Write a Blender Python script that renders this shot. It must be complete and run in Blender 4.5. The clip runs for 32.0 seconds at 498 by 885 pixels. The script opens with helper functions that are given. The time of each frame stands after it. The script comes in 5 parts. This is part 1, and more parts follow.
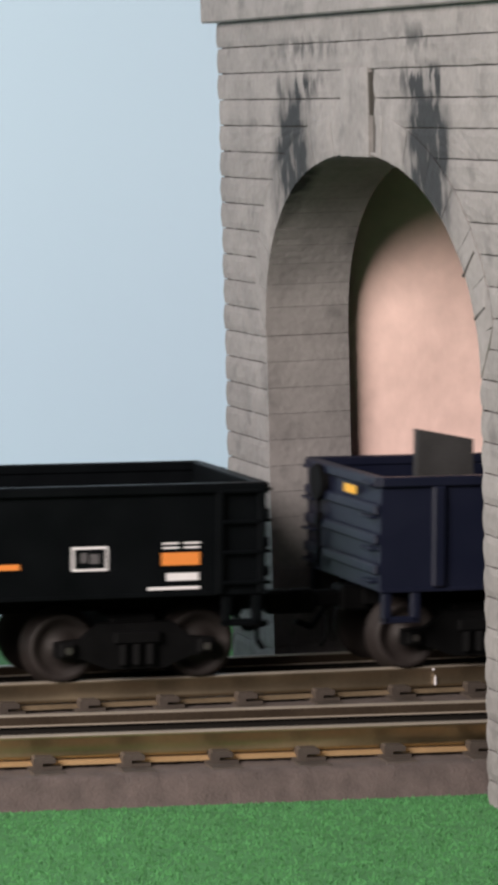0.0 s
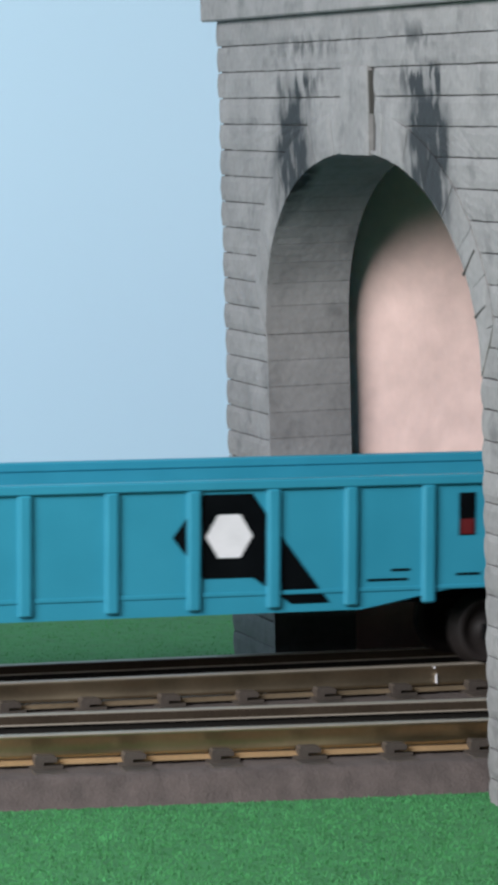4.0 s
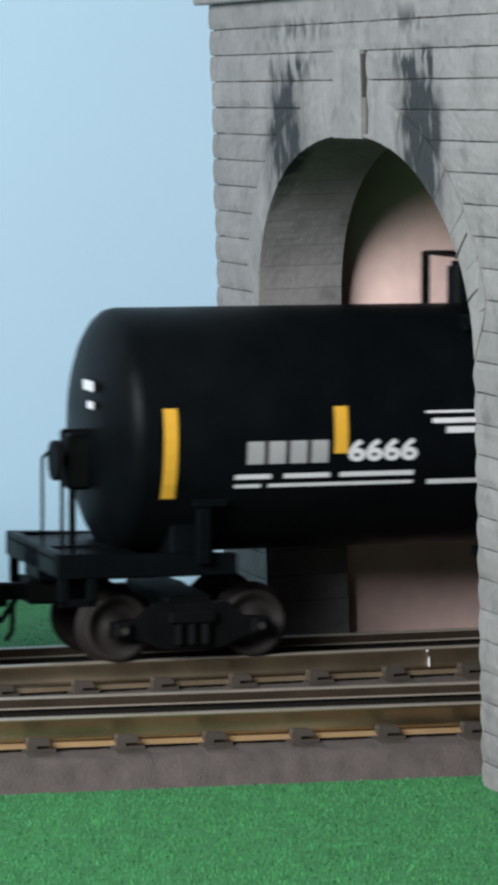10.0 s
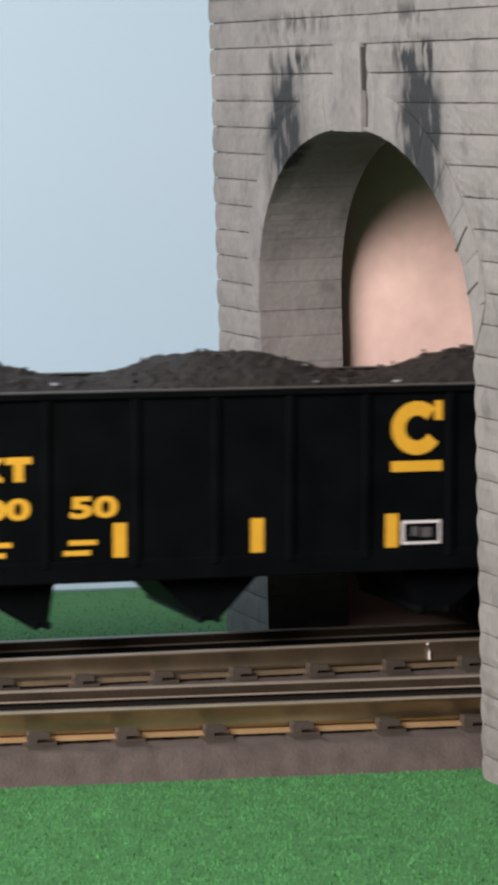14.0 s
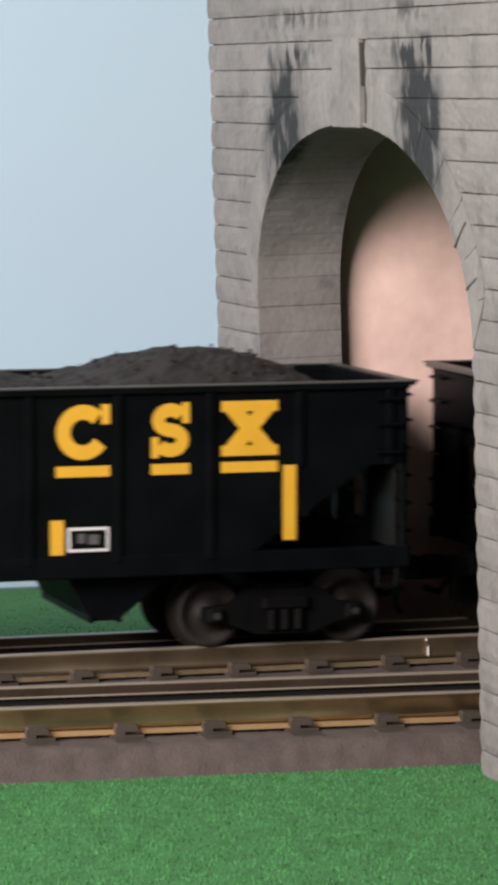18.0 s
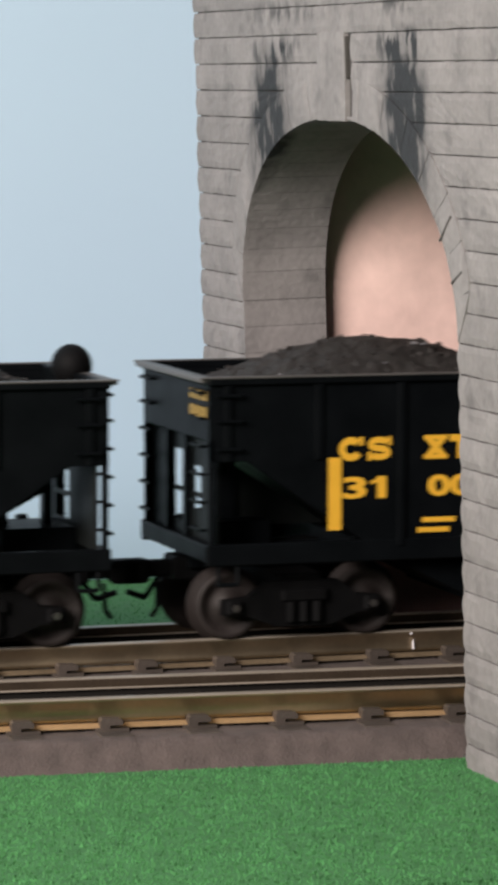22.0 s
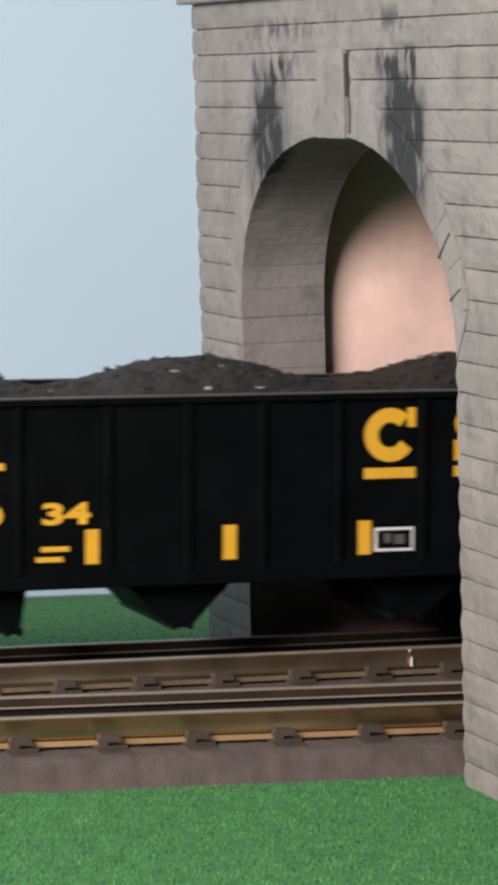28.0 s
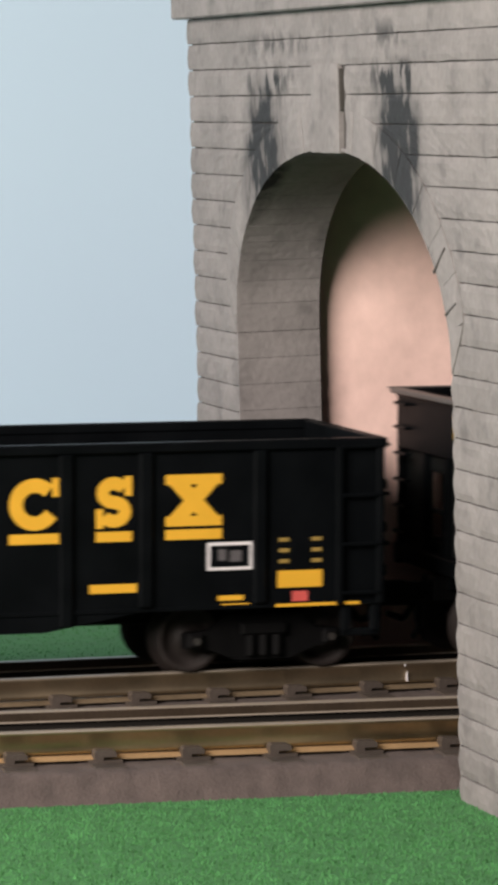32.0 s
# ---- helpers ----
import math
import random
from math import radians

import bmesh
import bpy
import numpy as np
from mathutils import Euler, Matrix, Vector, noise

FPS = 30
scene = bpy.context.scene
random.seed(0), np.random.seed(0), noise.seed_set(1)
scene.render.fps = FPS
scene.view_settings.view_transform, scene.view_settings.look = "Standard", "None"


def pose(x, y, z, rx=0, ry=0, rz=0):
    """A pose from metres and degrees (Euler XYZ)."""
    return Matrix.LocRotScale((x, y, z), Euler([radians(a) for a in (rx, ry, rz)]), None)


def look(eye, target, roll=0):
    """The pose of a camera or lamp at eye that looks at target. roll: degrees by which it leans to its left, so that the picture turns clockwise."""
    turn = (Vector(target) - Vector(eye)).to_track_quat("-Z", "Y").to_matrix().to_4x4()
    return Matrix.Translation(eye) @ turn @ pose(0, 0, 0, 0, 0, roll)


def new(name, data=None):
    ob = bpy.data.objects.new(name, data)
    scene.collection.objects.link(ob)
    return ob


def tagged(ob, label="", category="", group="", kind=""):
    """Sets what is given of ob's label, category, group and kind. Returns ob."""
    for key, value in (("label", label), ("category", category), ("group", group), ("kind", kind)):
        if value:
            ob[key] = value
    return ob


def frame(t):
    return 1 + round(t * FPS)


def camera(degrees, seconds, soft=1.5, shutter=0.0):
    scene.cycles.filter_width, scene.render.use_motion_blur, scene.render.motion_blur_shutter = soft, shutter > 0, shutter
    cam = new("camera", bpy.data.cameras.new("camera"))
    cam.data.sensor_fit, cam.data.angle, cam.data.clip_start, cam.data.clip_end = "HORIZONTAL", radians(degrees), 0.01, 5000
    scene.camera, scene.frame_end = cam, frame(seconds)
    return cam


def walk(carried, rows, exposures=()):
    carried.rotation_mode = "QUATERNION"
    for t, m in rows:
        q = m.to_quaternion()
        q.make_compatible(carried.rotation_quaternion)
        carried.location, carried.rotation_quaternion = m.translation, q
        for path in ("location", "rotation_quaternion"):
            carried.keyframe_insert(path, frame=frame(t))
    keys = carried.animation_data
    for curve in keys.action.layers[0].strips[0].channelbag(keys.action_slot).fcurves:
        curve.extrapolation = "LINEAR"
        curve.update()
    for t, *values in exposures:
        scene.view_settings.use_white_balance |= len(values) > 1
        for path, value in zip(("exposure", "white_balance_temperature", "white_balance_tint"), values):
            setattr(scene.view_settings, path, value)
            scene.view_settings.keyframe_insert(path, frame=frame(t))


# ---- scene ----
cam = camera(7.745, 32.0, soft=4.4, shutter=0.36)
EYE = Vector((-0.12496, -0.24639, 0.04397))


def cam_pose(yaw, down, roll):
    """Camera turned by yaw to the right of +y, tilted down, on its fixed stand."""
    a, b = radians(yaw), radians(down)
    way = Vector((math.sin(a) * math.cos(b), math.cos(a) * math.cos(b), -math.sin(b)))
    return look(EYE, EYE + way, roll)


walk(cam, [
    (0.0, cam_pose(18.435, 5.022, 0.315)),
    (0.5, cam_pose(18.417, 5.015, 0.299)),
    (1.0, cam_pose(18.405, 5.023, 0.285)),
    (1.5, cam_pose(18.408, 4.994, 0.306)),
    (2.0, cam_pose(18.396, 4.952, 0.300)),
    (2.5, cam_pose(18.402, 4.926, 0.272)),
    (3.0, cam_pose(18.393, 4.952, 0.297)),
    (3.5, cam_pose(18.402, 5.017, 0.230)),
    (5.5, cam_pose(18.467, 5.073, 0.225)),
    (6.0, cam_pose(18.494, 5.159, 0.236)),
    (6.5, cam_pose(18.521, 5.304, 0.223)),
    (7.0, cam_pose(18.535, 5.351, 0.230)),
    (7.5, cam_pose(18.565, 5.313, 0.261)),
    (8.0, cam_pose(18.554, 5.313, 0.230)),
    (8.5, cam_pose(18.536, 5.345, 0.219)),
    (9.0, cam_pose(18.525, 5.332, 0.232)),
    (9.5, cam_pose(18.536, 5.315, 0.195)),
    (10.0, cam_pose(18.540, 5.300, 0.180)),
    (10.5, cam_pose(18.556, 5.301, 0.170)),
    (11.0, cam_pose(18.558, 5.320, 0.170)),
    (11.5, cam_pose(18.566, 5.361, 0.134)),
    (12.0, cam_pose(18.574, 5.411, 0.194)),
    (12.5, cam_pose(18.560, 5.414, 0.187)),
    (13.0, cam_pose(18.556, 5.414, 0.153)),
    (13.5, cam_pose(18.546, 5.409, 0.176)),
    (14.0, cam_pose(18.538, 5.405, 0.135)),
    (14.5, cam_pose(18.516, 5.408, 0.136)),
    (16.5, cam_pose(18.535, 5.453, 0.178)),
    (17.0, cam_pose(18.530, 5.471, 0.191)),
    (17.5, cam_pose(18.547, 5.471, 0.123)),
    (18.0, cam_pose(18.557, 5.471, 0.142)),
    (18.5, cam_pose(18.618, 5.498, 0.161)),
    (19.0, cam_pose(18.655, 5.512, 0.196)),
    (19.5, cam_pose(18.708, 5.497, 0.216)),
    (20.0, cam_pose(18.749, 5.495, 0.208)),
    (20.5, cam_pose(18.749, 5.484, 0.194)),
    (21.0, cam_pose(18.752, 5.507, 0.204)),
    (21.5, cam_pose(18.763, 5.558, 0.218)),
    (22.0, cam_pose(18.790, 5.569, 0.190)),
    (22.5, cam_pose(18.795, 5.564, 0.155)),
    (23.0, cam_pose(18.789, 5.542, 0.182)),
    (23.5, cam_pose(18.808, 5.537, 0.183)),
    (24.0, cam_pose(18.833, 5.499, 0.166)),
    (24.5, cam_pose(18.822, 5.469, 0.201)),
    (25.0, cam_pose(18.809, 5.458, 0.250)),
    (25.5, cam_pose(18.825, 5.432, 0.282)),
    (27.5, cam_pose(18.821, 5.335, 0.210)),
    (28.0, cam_pose(18.811, 5.304, 0.241)),
    (28.5, cam_pose(18.814, 5.281, 0.241)),
    (29.0, cam_pose(18.833, 5.251, 0.256)),
    (29.5, cam_pose(18.861, 5.226, 0.273)),
    (30.0, cam_pose(18.863, 5.206, 0.281)),
    (30.5, cam_pose(18.856, 5.171, 0.232)),
    (31.0, cam_pose(18.850, 5.123, 0.301)),
    (31.5, cam_pose(18.860, 5.087, 0.301)),
    (32.0, cam_pose(18.884, 5.075, 0.243)),
], exposures=[
    (0.0, -0.15, 6800, 17), (1.2, -0.15, 6600, 15), (2.2, -0.17, 6200, 12), (5.5, -0.17, 5830, 6), (10.4, -0.17, 5830, 5), (11.0, -0.17, 6000, 9), (12.0, -0.16, 6080, 10), (12.7, -0.16, 6650, 15), (18.0, -0.15, 6750, 16), (28.0, -0.15, 6850, 16), (32.0, -0.15, 6950, 17),
])

# ---- light: a soft room, with one lamp in front of the layout ----
world = bpy.data.worlds.new("room_light")
scene.world = world
world.use_nodes = True
wn, wl = world.node_tree.nodes, world.node_tree.links
wn.clear()
w_out = wn.new("ShaderNodeOutputWorld")
w_bg = wn.new("ShaderNodeBackground")
w_co = wn.new("ShaderNodeTexCoord")
w_sep = wn.new("ShaderNodeSeparateXYZ")
w_ramp = wn.new("ShaderNodeValToRGB")
w_map = wn.new("ShaderNodeMapRange")
w_map.inputs["From Min"].default_value = -1.0
w_map.inputs["From Max"].default_value = 1.0
w_ramp.color_ramp.elements[0].position = 0.49
w_ramp.color_ramp.elements[0].color = (0.05, 0.046, 0.042, 1)
w_ramp.color_ramp.elements[1].position = 0.85
w_ramp.color_ramp.elements[1].color = (0.95, 0.96, 1.0, 1)
mid = w_ramp.color_ramp.elements.new(0.62)
mid.color = (0.46, 0.45, 0.44, 1)
wl.new(w_co.outputs["Generated"], w_sep.inputs[0])
wl.new(w_sep.outputs["Z"], w_map.inputs["Value"])
wl.new(w_map.outputs[0], w_ramp.inputs[0])
wl.new(w_ramp.outputs[0], w_bg.inputs[0])
w_bg.inputs[1].default_value = 0.185
wl.new(w_bg.outputs[0], w_out.inputs[0])

lamp_data = bpy.data.lights.new("room_lamp", "AREA")
lamp_data.shape, lamp_data.size, lamp_data.size_y = "RECTANGLE", 0.19, 0.15
lamp_data.energy, lamp_data.color = 2.85, (1.0, 0.95, 0.89)
lamp = new("room_lamp", lamp_data)
lamp.matrix_world = look((-0.312, -0.183, 0.166), (-0.02, 0.025, 0.02))

# ---- helpers: geometry is written in millimetres ----
MM = 0.001


def part(name, bm, mat, parent=None, label="", smooth=False):
    """One mesh object from a bmesh in millimetres."""
    bm.normal_update()
    me = bpy.data.meshes.new(name)
    bmesh.ops.scale(bm, vec=(MM, MM, MM), verts=bm.verts)
    bm.to_mesh(me)
    bm.free()
    me.materials.append(mat)
    if smooth:
        me.shade_smooth()
    ob = new(name, me)
    ob.parent = parent
    if label:
        ob["label"] = label
    return ob


def share(name, ob, parent, m):
    """Another object on the same mesh."""
    o = new(name, ob.data)
    o.parent = parent
    o.matrix_basis = m
    return o


def hull(bm, pts):
    vs = [bm.verts.new(q) for q in pts]
    res = bmesh.ops.convex_hull(bm, input=vs)
    junk = [e for e in res["geom_interior"] if isinstance(e, bmesh.types.BMVert)]
    if junk:
        bmesh.ops.delete(bm, geom=junk, context="VERTS")


def box(bm, x0, x1, y0, y1, z0, z1, c=0.0):
    """A block with chamfered edges."""
    c = min(c, (x1 - x0) * .45, (y1 - y0) * .45, (z1 - z0) * .45)
    if c <= 0:
        vs = [bm.verts.new((x, y, z)) for x in (x0, x1) for y in (y0, y1) for z in (z0, z1)]
        for f in ((0, 1, 3, 2), (4, 6, 7, 5), (0, 4, 5, 1), (2, 3, 7, 6), (0, 2, 6, 4), (1, 5, 7, 3)):
            bm.faces.new([vs[i] for i in f])
        return
    pts = []
    for x, sx in ((x0, 1), (x1, -1)):
        for y, sy in ((y0, 1), (y1, -1)):
            for z, sz in ((z0, 1), (z1, -1)):
                pts += [(x + sx * c, y + sy * c, z), (x + sx * c, y, z + sz * c), (x, y + sy * c, z + sz * c)]
    hull(bm, pts)


def rod(bm, a, b, r, n=8, r2=None):
    a, b = Vector(a), Vector(b)
    m = Matrix.Translation((a + b) / 2) @ (b - a).to_track_quat("Z", "Y").to_matrix().to_4x4()
    bmesh.ops.create_cone(bm, cap_ends=True, segments=n, radius1=r, radius2=r if r2 is None else r2,
                          depth=(b - a).length, matrix=m)


def wire(bm, pts, r, n=6):
    for a, b in zip(pts, pts[1:]):
        rod(bm, a, b, r, n)


def prism(bm, pts, y0, y1):
    """A polygon in the xz plane, carried from y0 to y1."""
    a = [bm.verts.new((x, y0, z)) for x, z in pts]
    b = [bm.verts.new((x, y1, z)) for x, z in pts]
    bm.faces.new(a)
    bm.faces.new(b[::-1])
    for i in range(len(pts)):
        j = (i + 1) % len(pts)
        bm.faces.new((a[j], a[i], b[i], b[j]))
    bmesh.ops.recalc_face_normals(bm, faces=bm.faces)


def lathe(bm, prof, n=32, y=0.0, z=0.0):
    """A surface of revolution round the x axis; prof: (x, radius)."""
    rings = []
    for x, r in prof:
        if r < 1e-6:
            rings.append([bm.verts.new((x, y, z))])
        else:
            rings.append([bm.verts.new((x, y + r * math.cos(2 * math.pi * k / n), z + r * math.sin(2 * math.pi * k / n)))
                          for k in range(n)])
    for p, q in zip(rings, rings[1:]):
        for k in range(n):
            j = (k + 1) % n
            f = [p[k % len(p)], p[j % len(p)], q[j % len(q)], q[k % len(q)]]
            f = list(dict.fromkeys(f))
            if len(f) > 2:
                bm.faces.new(f)
    bmesh.ops.recalc_face_normals(bm, faces=bm.faces)


# ---- materials ----
def mat(name, base, rough=0.6, metal=0.0, vary=0.15, scale=900.0, bump=0.15, fine=6000.0, coat=0.0, dust=None, dust_amount=0.0,
        spec=0.5, random_piece=0.0):
    """A surface with two scales of variation: blotches and grain."""
    m = bpy.data.materials.new(name)
    m.use_nodes = True
    n, l = m.node_tree.nodes, m.node_tree.links
    b = n["Principled BSDF"]
    co = n.new("ShaderNodeTexCoord")
    big, small = n.new("ShaderNodeTexNoise"), n.new("ShaderNodeTexNoise")
    big.inputs["Scale"].default_value, small.inputs["Scale"].default_value = scale, fine
    big.inputs["Detail"].default_value, small.inputs["Detail"].default_value = 4.0, 3.0
    for t in (big, small):
        l.new(co.outputs["Object"], t.inputs["Vector"])
    add = n.new("ShaderNodeMath")
    add.operation = "MULTIPLY_ADD"
    l.new(small.outputs[0], add.inputs[0])
    add.inputs[1].default_value = 0.5
    l.new(big.outputs[0], add.inputs[2])
    rng = n.new("ShaderNodeMapRange")
    rng.inputs["From Min"].default_value, rng.inputs["From Max"].default_value = 0.45, 1.05
    rng.inputs["To Min"].default_value, rng.inputs["To Max"].default_value = 1 - vary, 1 + vary
    l.new(add.outputs[0], rng.inputs[0])
    last = rng.outputs[0]
    if random_piece:
        info = n.new("ShaderNodeObjectInfo")
        r2 = n.new("ShaderNodeMapRange")
        r2.inputs["To Min"].default_value, r2.inputs["To Max"].default_value = 1 - random_piece, 1 + random_piece
        l.new(info.outputs["Random"], r2.inputs[0])
        mu = n.new("ShaderNodeMath")
        mu.operation = "MULTIPLY"
        l.new(last, mu.inputs[0]), l.new(r2.outputs[0], mu.inputs[1])
        last = mu.outputs[0]
    mix = n.new("ShaderNodeVectorMath")
    mix.operation = "SCALE"
    mix.inputs[0].default_value = base
    l.new(last, mix.inputs["Scale"])
    col = mix.outputs[0]
    if dust:
        dm = n.new("ShaderNodeMix")
        dm.data_type = "RGBA"
        dr = n.new("ShaderNodeMapRange")
        dr.inputs["From Min"].default_value, dr.inputs["From Max"].default_value = 0.5, 1.0
        dr.inputs["To Max"].default_value = dust_amount
        l.new(add.outputs[0], dr.inputs[0]), l.new(dr.outputs[0], dm.inputs[0])
        l.new(col, dm.inputs[6])
        dm.inputs[7].default_value = (*dust, 1)
        col = dm.outputs[2]
    l.new(col, b.inputs["Base Color"])
    rr = n.new("ShaderNodeMapRange")
    rr.inputs["To Min"].default_value, rr.inputs["To Max"].default_value = max(0.05, rough - .1), min(1, rough + .1)
    l.new(big.outputs[0], rr.inputs[0]), l.new(rr.outputs[0], b.inputs["Roughness"])
    b.inputs["Metallic"].default_value = metal
    b.inputs["Specular IOR Level"].default_value = spec
    b.inputs["Coat Weight"].default_value = coat
    if bump:
        bp = n.new("ShaderNodeBump")
        bp.inputs["Strength"].default_value = bump
        bp.inputs["Distance"].default_value = 0.0002
        l.new(add.outputs[0], bp.inputs["Height"])
        l.new(bp.outputs[0], b.inputs["Normal"])
    return m


M_BLACK = mat("black_car_paint", (0.0028, 0.0036, 0.0044), 0.42, vary=.3, scale=300, bump=.05, dust=(.02, .02, .02), dust_amount=.02, spec=.055)
M_UNDER = mat("black_underframe_plastic", (0.0025, 0.0026, 0.003), 0.65, vary=.3, scale=500, bump=.1, dust=(.02, .018, .016), dust_amount=.04, spec=.1)
M_TEAL = mat("light_blue_car_paint", (0.036, 0.245, 0.355), 0.45, vary=.07, scale=250, bump=.04)
M_BLUE = mat("blue_tank_paint", (0.005, 0.088, 0.34), 0.42, vary=.06, scale=200, bump=.03)
M_NAVY = mat("navy_car_paint", (0.004, 0.006, 0.018), 0.45, vary=.1, scale=250, bump=.04)
M_YELLOW = mat("yellow_marking_paint", (0.73, 0.395, 0.035), 0.5, vary=.06, scale=600, bump=.02)
M_ORANGE = mat("orange_marking_paint", (0.75, 0.24, 0.05), 0.5, vary=.06, scale=600, bump=.02)
M_WHITE = mat("white_marking_paint", (0.72, 0.70, 0.72), 0.5, vary=.08, scale=600, bump=.02)
M_NAME = mat("dull_white_marking_paint", (0.36, 0.35, 0.36), 0.5, vary=.1, scale=600, bump=.02)
M_GREY = mat("grey_marking_paint", (0.24, 0.24, 0.26), 0.5, vary=.1, scale=600, bump=.02)
M_PALE = mat("pale_blue_marking_paint", (0.15, 0.29, 0.60), 0.5, vary=.1, scale=600, bump=.02)
M_DULLYELLOW = mat("dull_yellow_marking", (0.30, 0.20, 0.05), 0.6)
M_PANEL = mat("dusty_dark_grey_panel", (0.028, 0.028, 0.029), 0.7, vary=.4, scale=350, bump=.2)
M_PANELBAR = mat("dim_marking_paint", (0.09, 0.085, 0.09), 0.6)
M_RED = mat("red_marking_paint", (0.60, 0.10, 0.09), 0.5, vary=.1, scale=600, bump=.02)
M_WHEEL = mat("brown_wheel_metal", (0.018, 0.0132, 0.0122), 0.62, metal=.2, vary=.2, scale=600, bump=.05)
M_STEEL = mat("bright_axle_end", (0.22, 0.21, 0.20), 0.3, metal=.9, vary=.1)
M_COAL = mat("loose_coal", (0.0160, 0.0132, 0.0120), 0.75, vary=.5, scale=1500, bump=.9, fine=5000)
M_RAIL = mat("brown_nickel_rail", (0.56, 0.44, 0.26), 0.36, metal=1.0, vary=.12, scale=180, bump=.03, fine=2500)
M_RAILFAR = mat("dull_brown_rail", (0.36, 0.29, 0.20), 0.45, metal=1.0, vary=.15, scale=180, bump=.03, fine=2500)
# Far rail colours: the shade and dark reflections are put into the base colour.
M_RAILDARK = mat("shade_dark_rail", (0.062, 0.045, 0.031), 0.5, metal=.6, vary=.3, scale=180, bump=.05, fine=2500)
M_WEB = mat("shade_black_web", (0.006, 0.005, 0.004), 0.7, vary=.3, scale=180, bump=.05, fine=2500, spec=.2)
# Real wear on the head; its pale tone also paints sheen and lip highlight.
M_HEAD = mat("worn_head_and_highlight", (0.40, 0.35, 0.29), 0.42, metal=.35, vary=.12, scale=160, bump=.03, fine=2500)
M_FOOT = mat("tan_rail_foot", (0.52, 0.35, 0.19), 0.45, metal=.5, vary=.14, scale=160, bump=.04, fine=2500)
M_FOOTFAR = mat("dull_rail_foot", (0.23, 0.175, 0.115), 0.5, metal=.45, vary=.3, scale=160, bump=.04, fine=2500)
M_TIE = mat("brown_tie_plastic", (0.050, 0.039, 0.032), 0.65, vary=.25, scale=900, bump=.2, random_piece=.15)
M_BED = mat("grey_brown_ballast_foam", (0.082, 0.064, 0.059), 0.9, vary=.3, scale=520, bump=.8, fine=5200)
M_TURF = mat("green_turf_sheet", (0.036, 0.166, 0.049), 0.9, vary=.2, scale=520, bump=.2, fine=1700)
M_BLADE = mat("green_turf_fibre", (0.043, 0.186, 0.056), 0.85, vary=.3, scale=430, bump=0, fine=1700)
M_CORE = mat("dark_mortar", (0.065, 0.06, 0.058), 0.9, vary=.2, scale=500, bump=.3)
M_PINK = mat("pink_plaster_board", (0.84, 0.60, 0.54), 0.85, vary=.19, scale=110, bump=.6, fine=520)
M_SLOPE = mat("dusty_black_slope_sheet", (0.007, 0.0085, 0.0085), 0.45, vary=.3, scale=300, bump=.1, dust=(.03, .03, .03), dust_amount=.08, spec=.1)
# Grey that paints the light caught by the chord edges.
M_LIP = mat("grey_chord_highlight", (0.075, 0.072, 0.070), 0.45, vary=.3, scale=200, bump=.05)
M_DARKWALL = mat("dark_added_board_and_joint", (0.05, 0.046, 0.042), 0.9, vary=.2, scale=200, bump=.3)


def island_tone(m, amount):
    """Vary the tone from fibre to fibre."""
    n, l = m.node_tree.nodes, m.node_tree.links
    b = n["Principled BSDF"]
    geo, rg, sc = n.new("ShaderNodeNewGeometry"), n.new("ShaderNodeMapRange"), n.new("ShaderNodeVectorMath")
    sc.operation = "SCALE"
    rg.inputs["To Min"].default_value, rg.inputs["To Max"].default_value = 1 - amount, 1 + amount
    l.new(geo.outputs["Random Per Island"], rg.inputs[0]), l.new(b.inputs["Base Color"].links[0].from_socket, sc.inputs[0])
    l.new(rg.outputs[0], sc.inputs["Scale"]), l.new(sc.outputs[0], b.inputs["Base Color"])


island_tone(M_BLADE, .13)


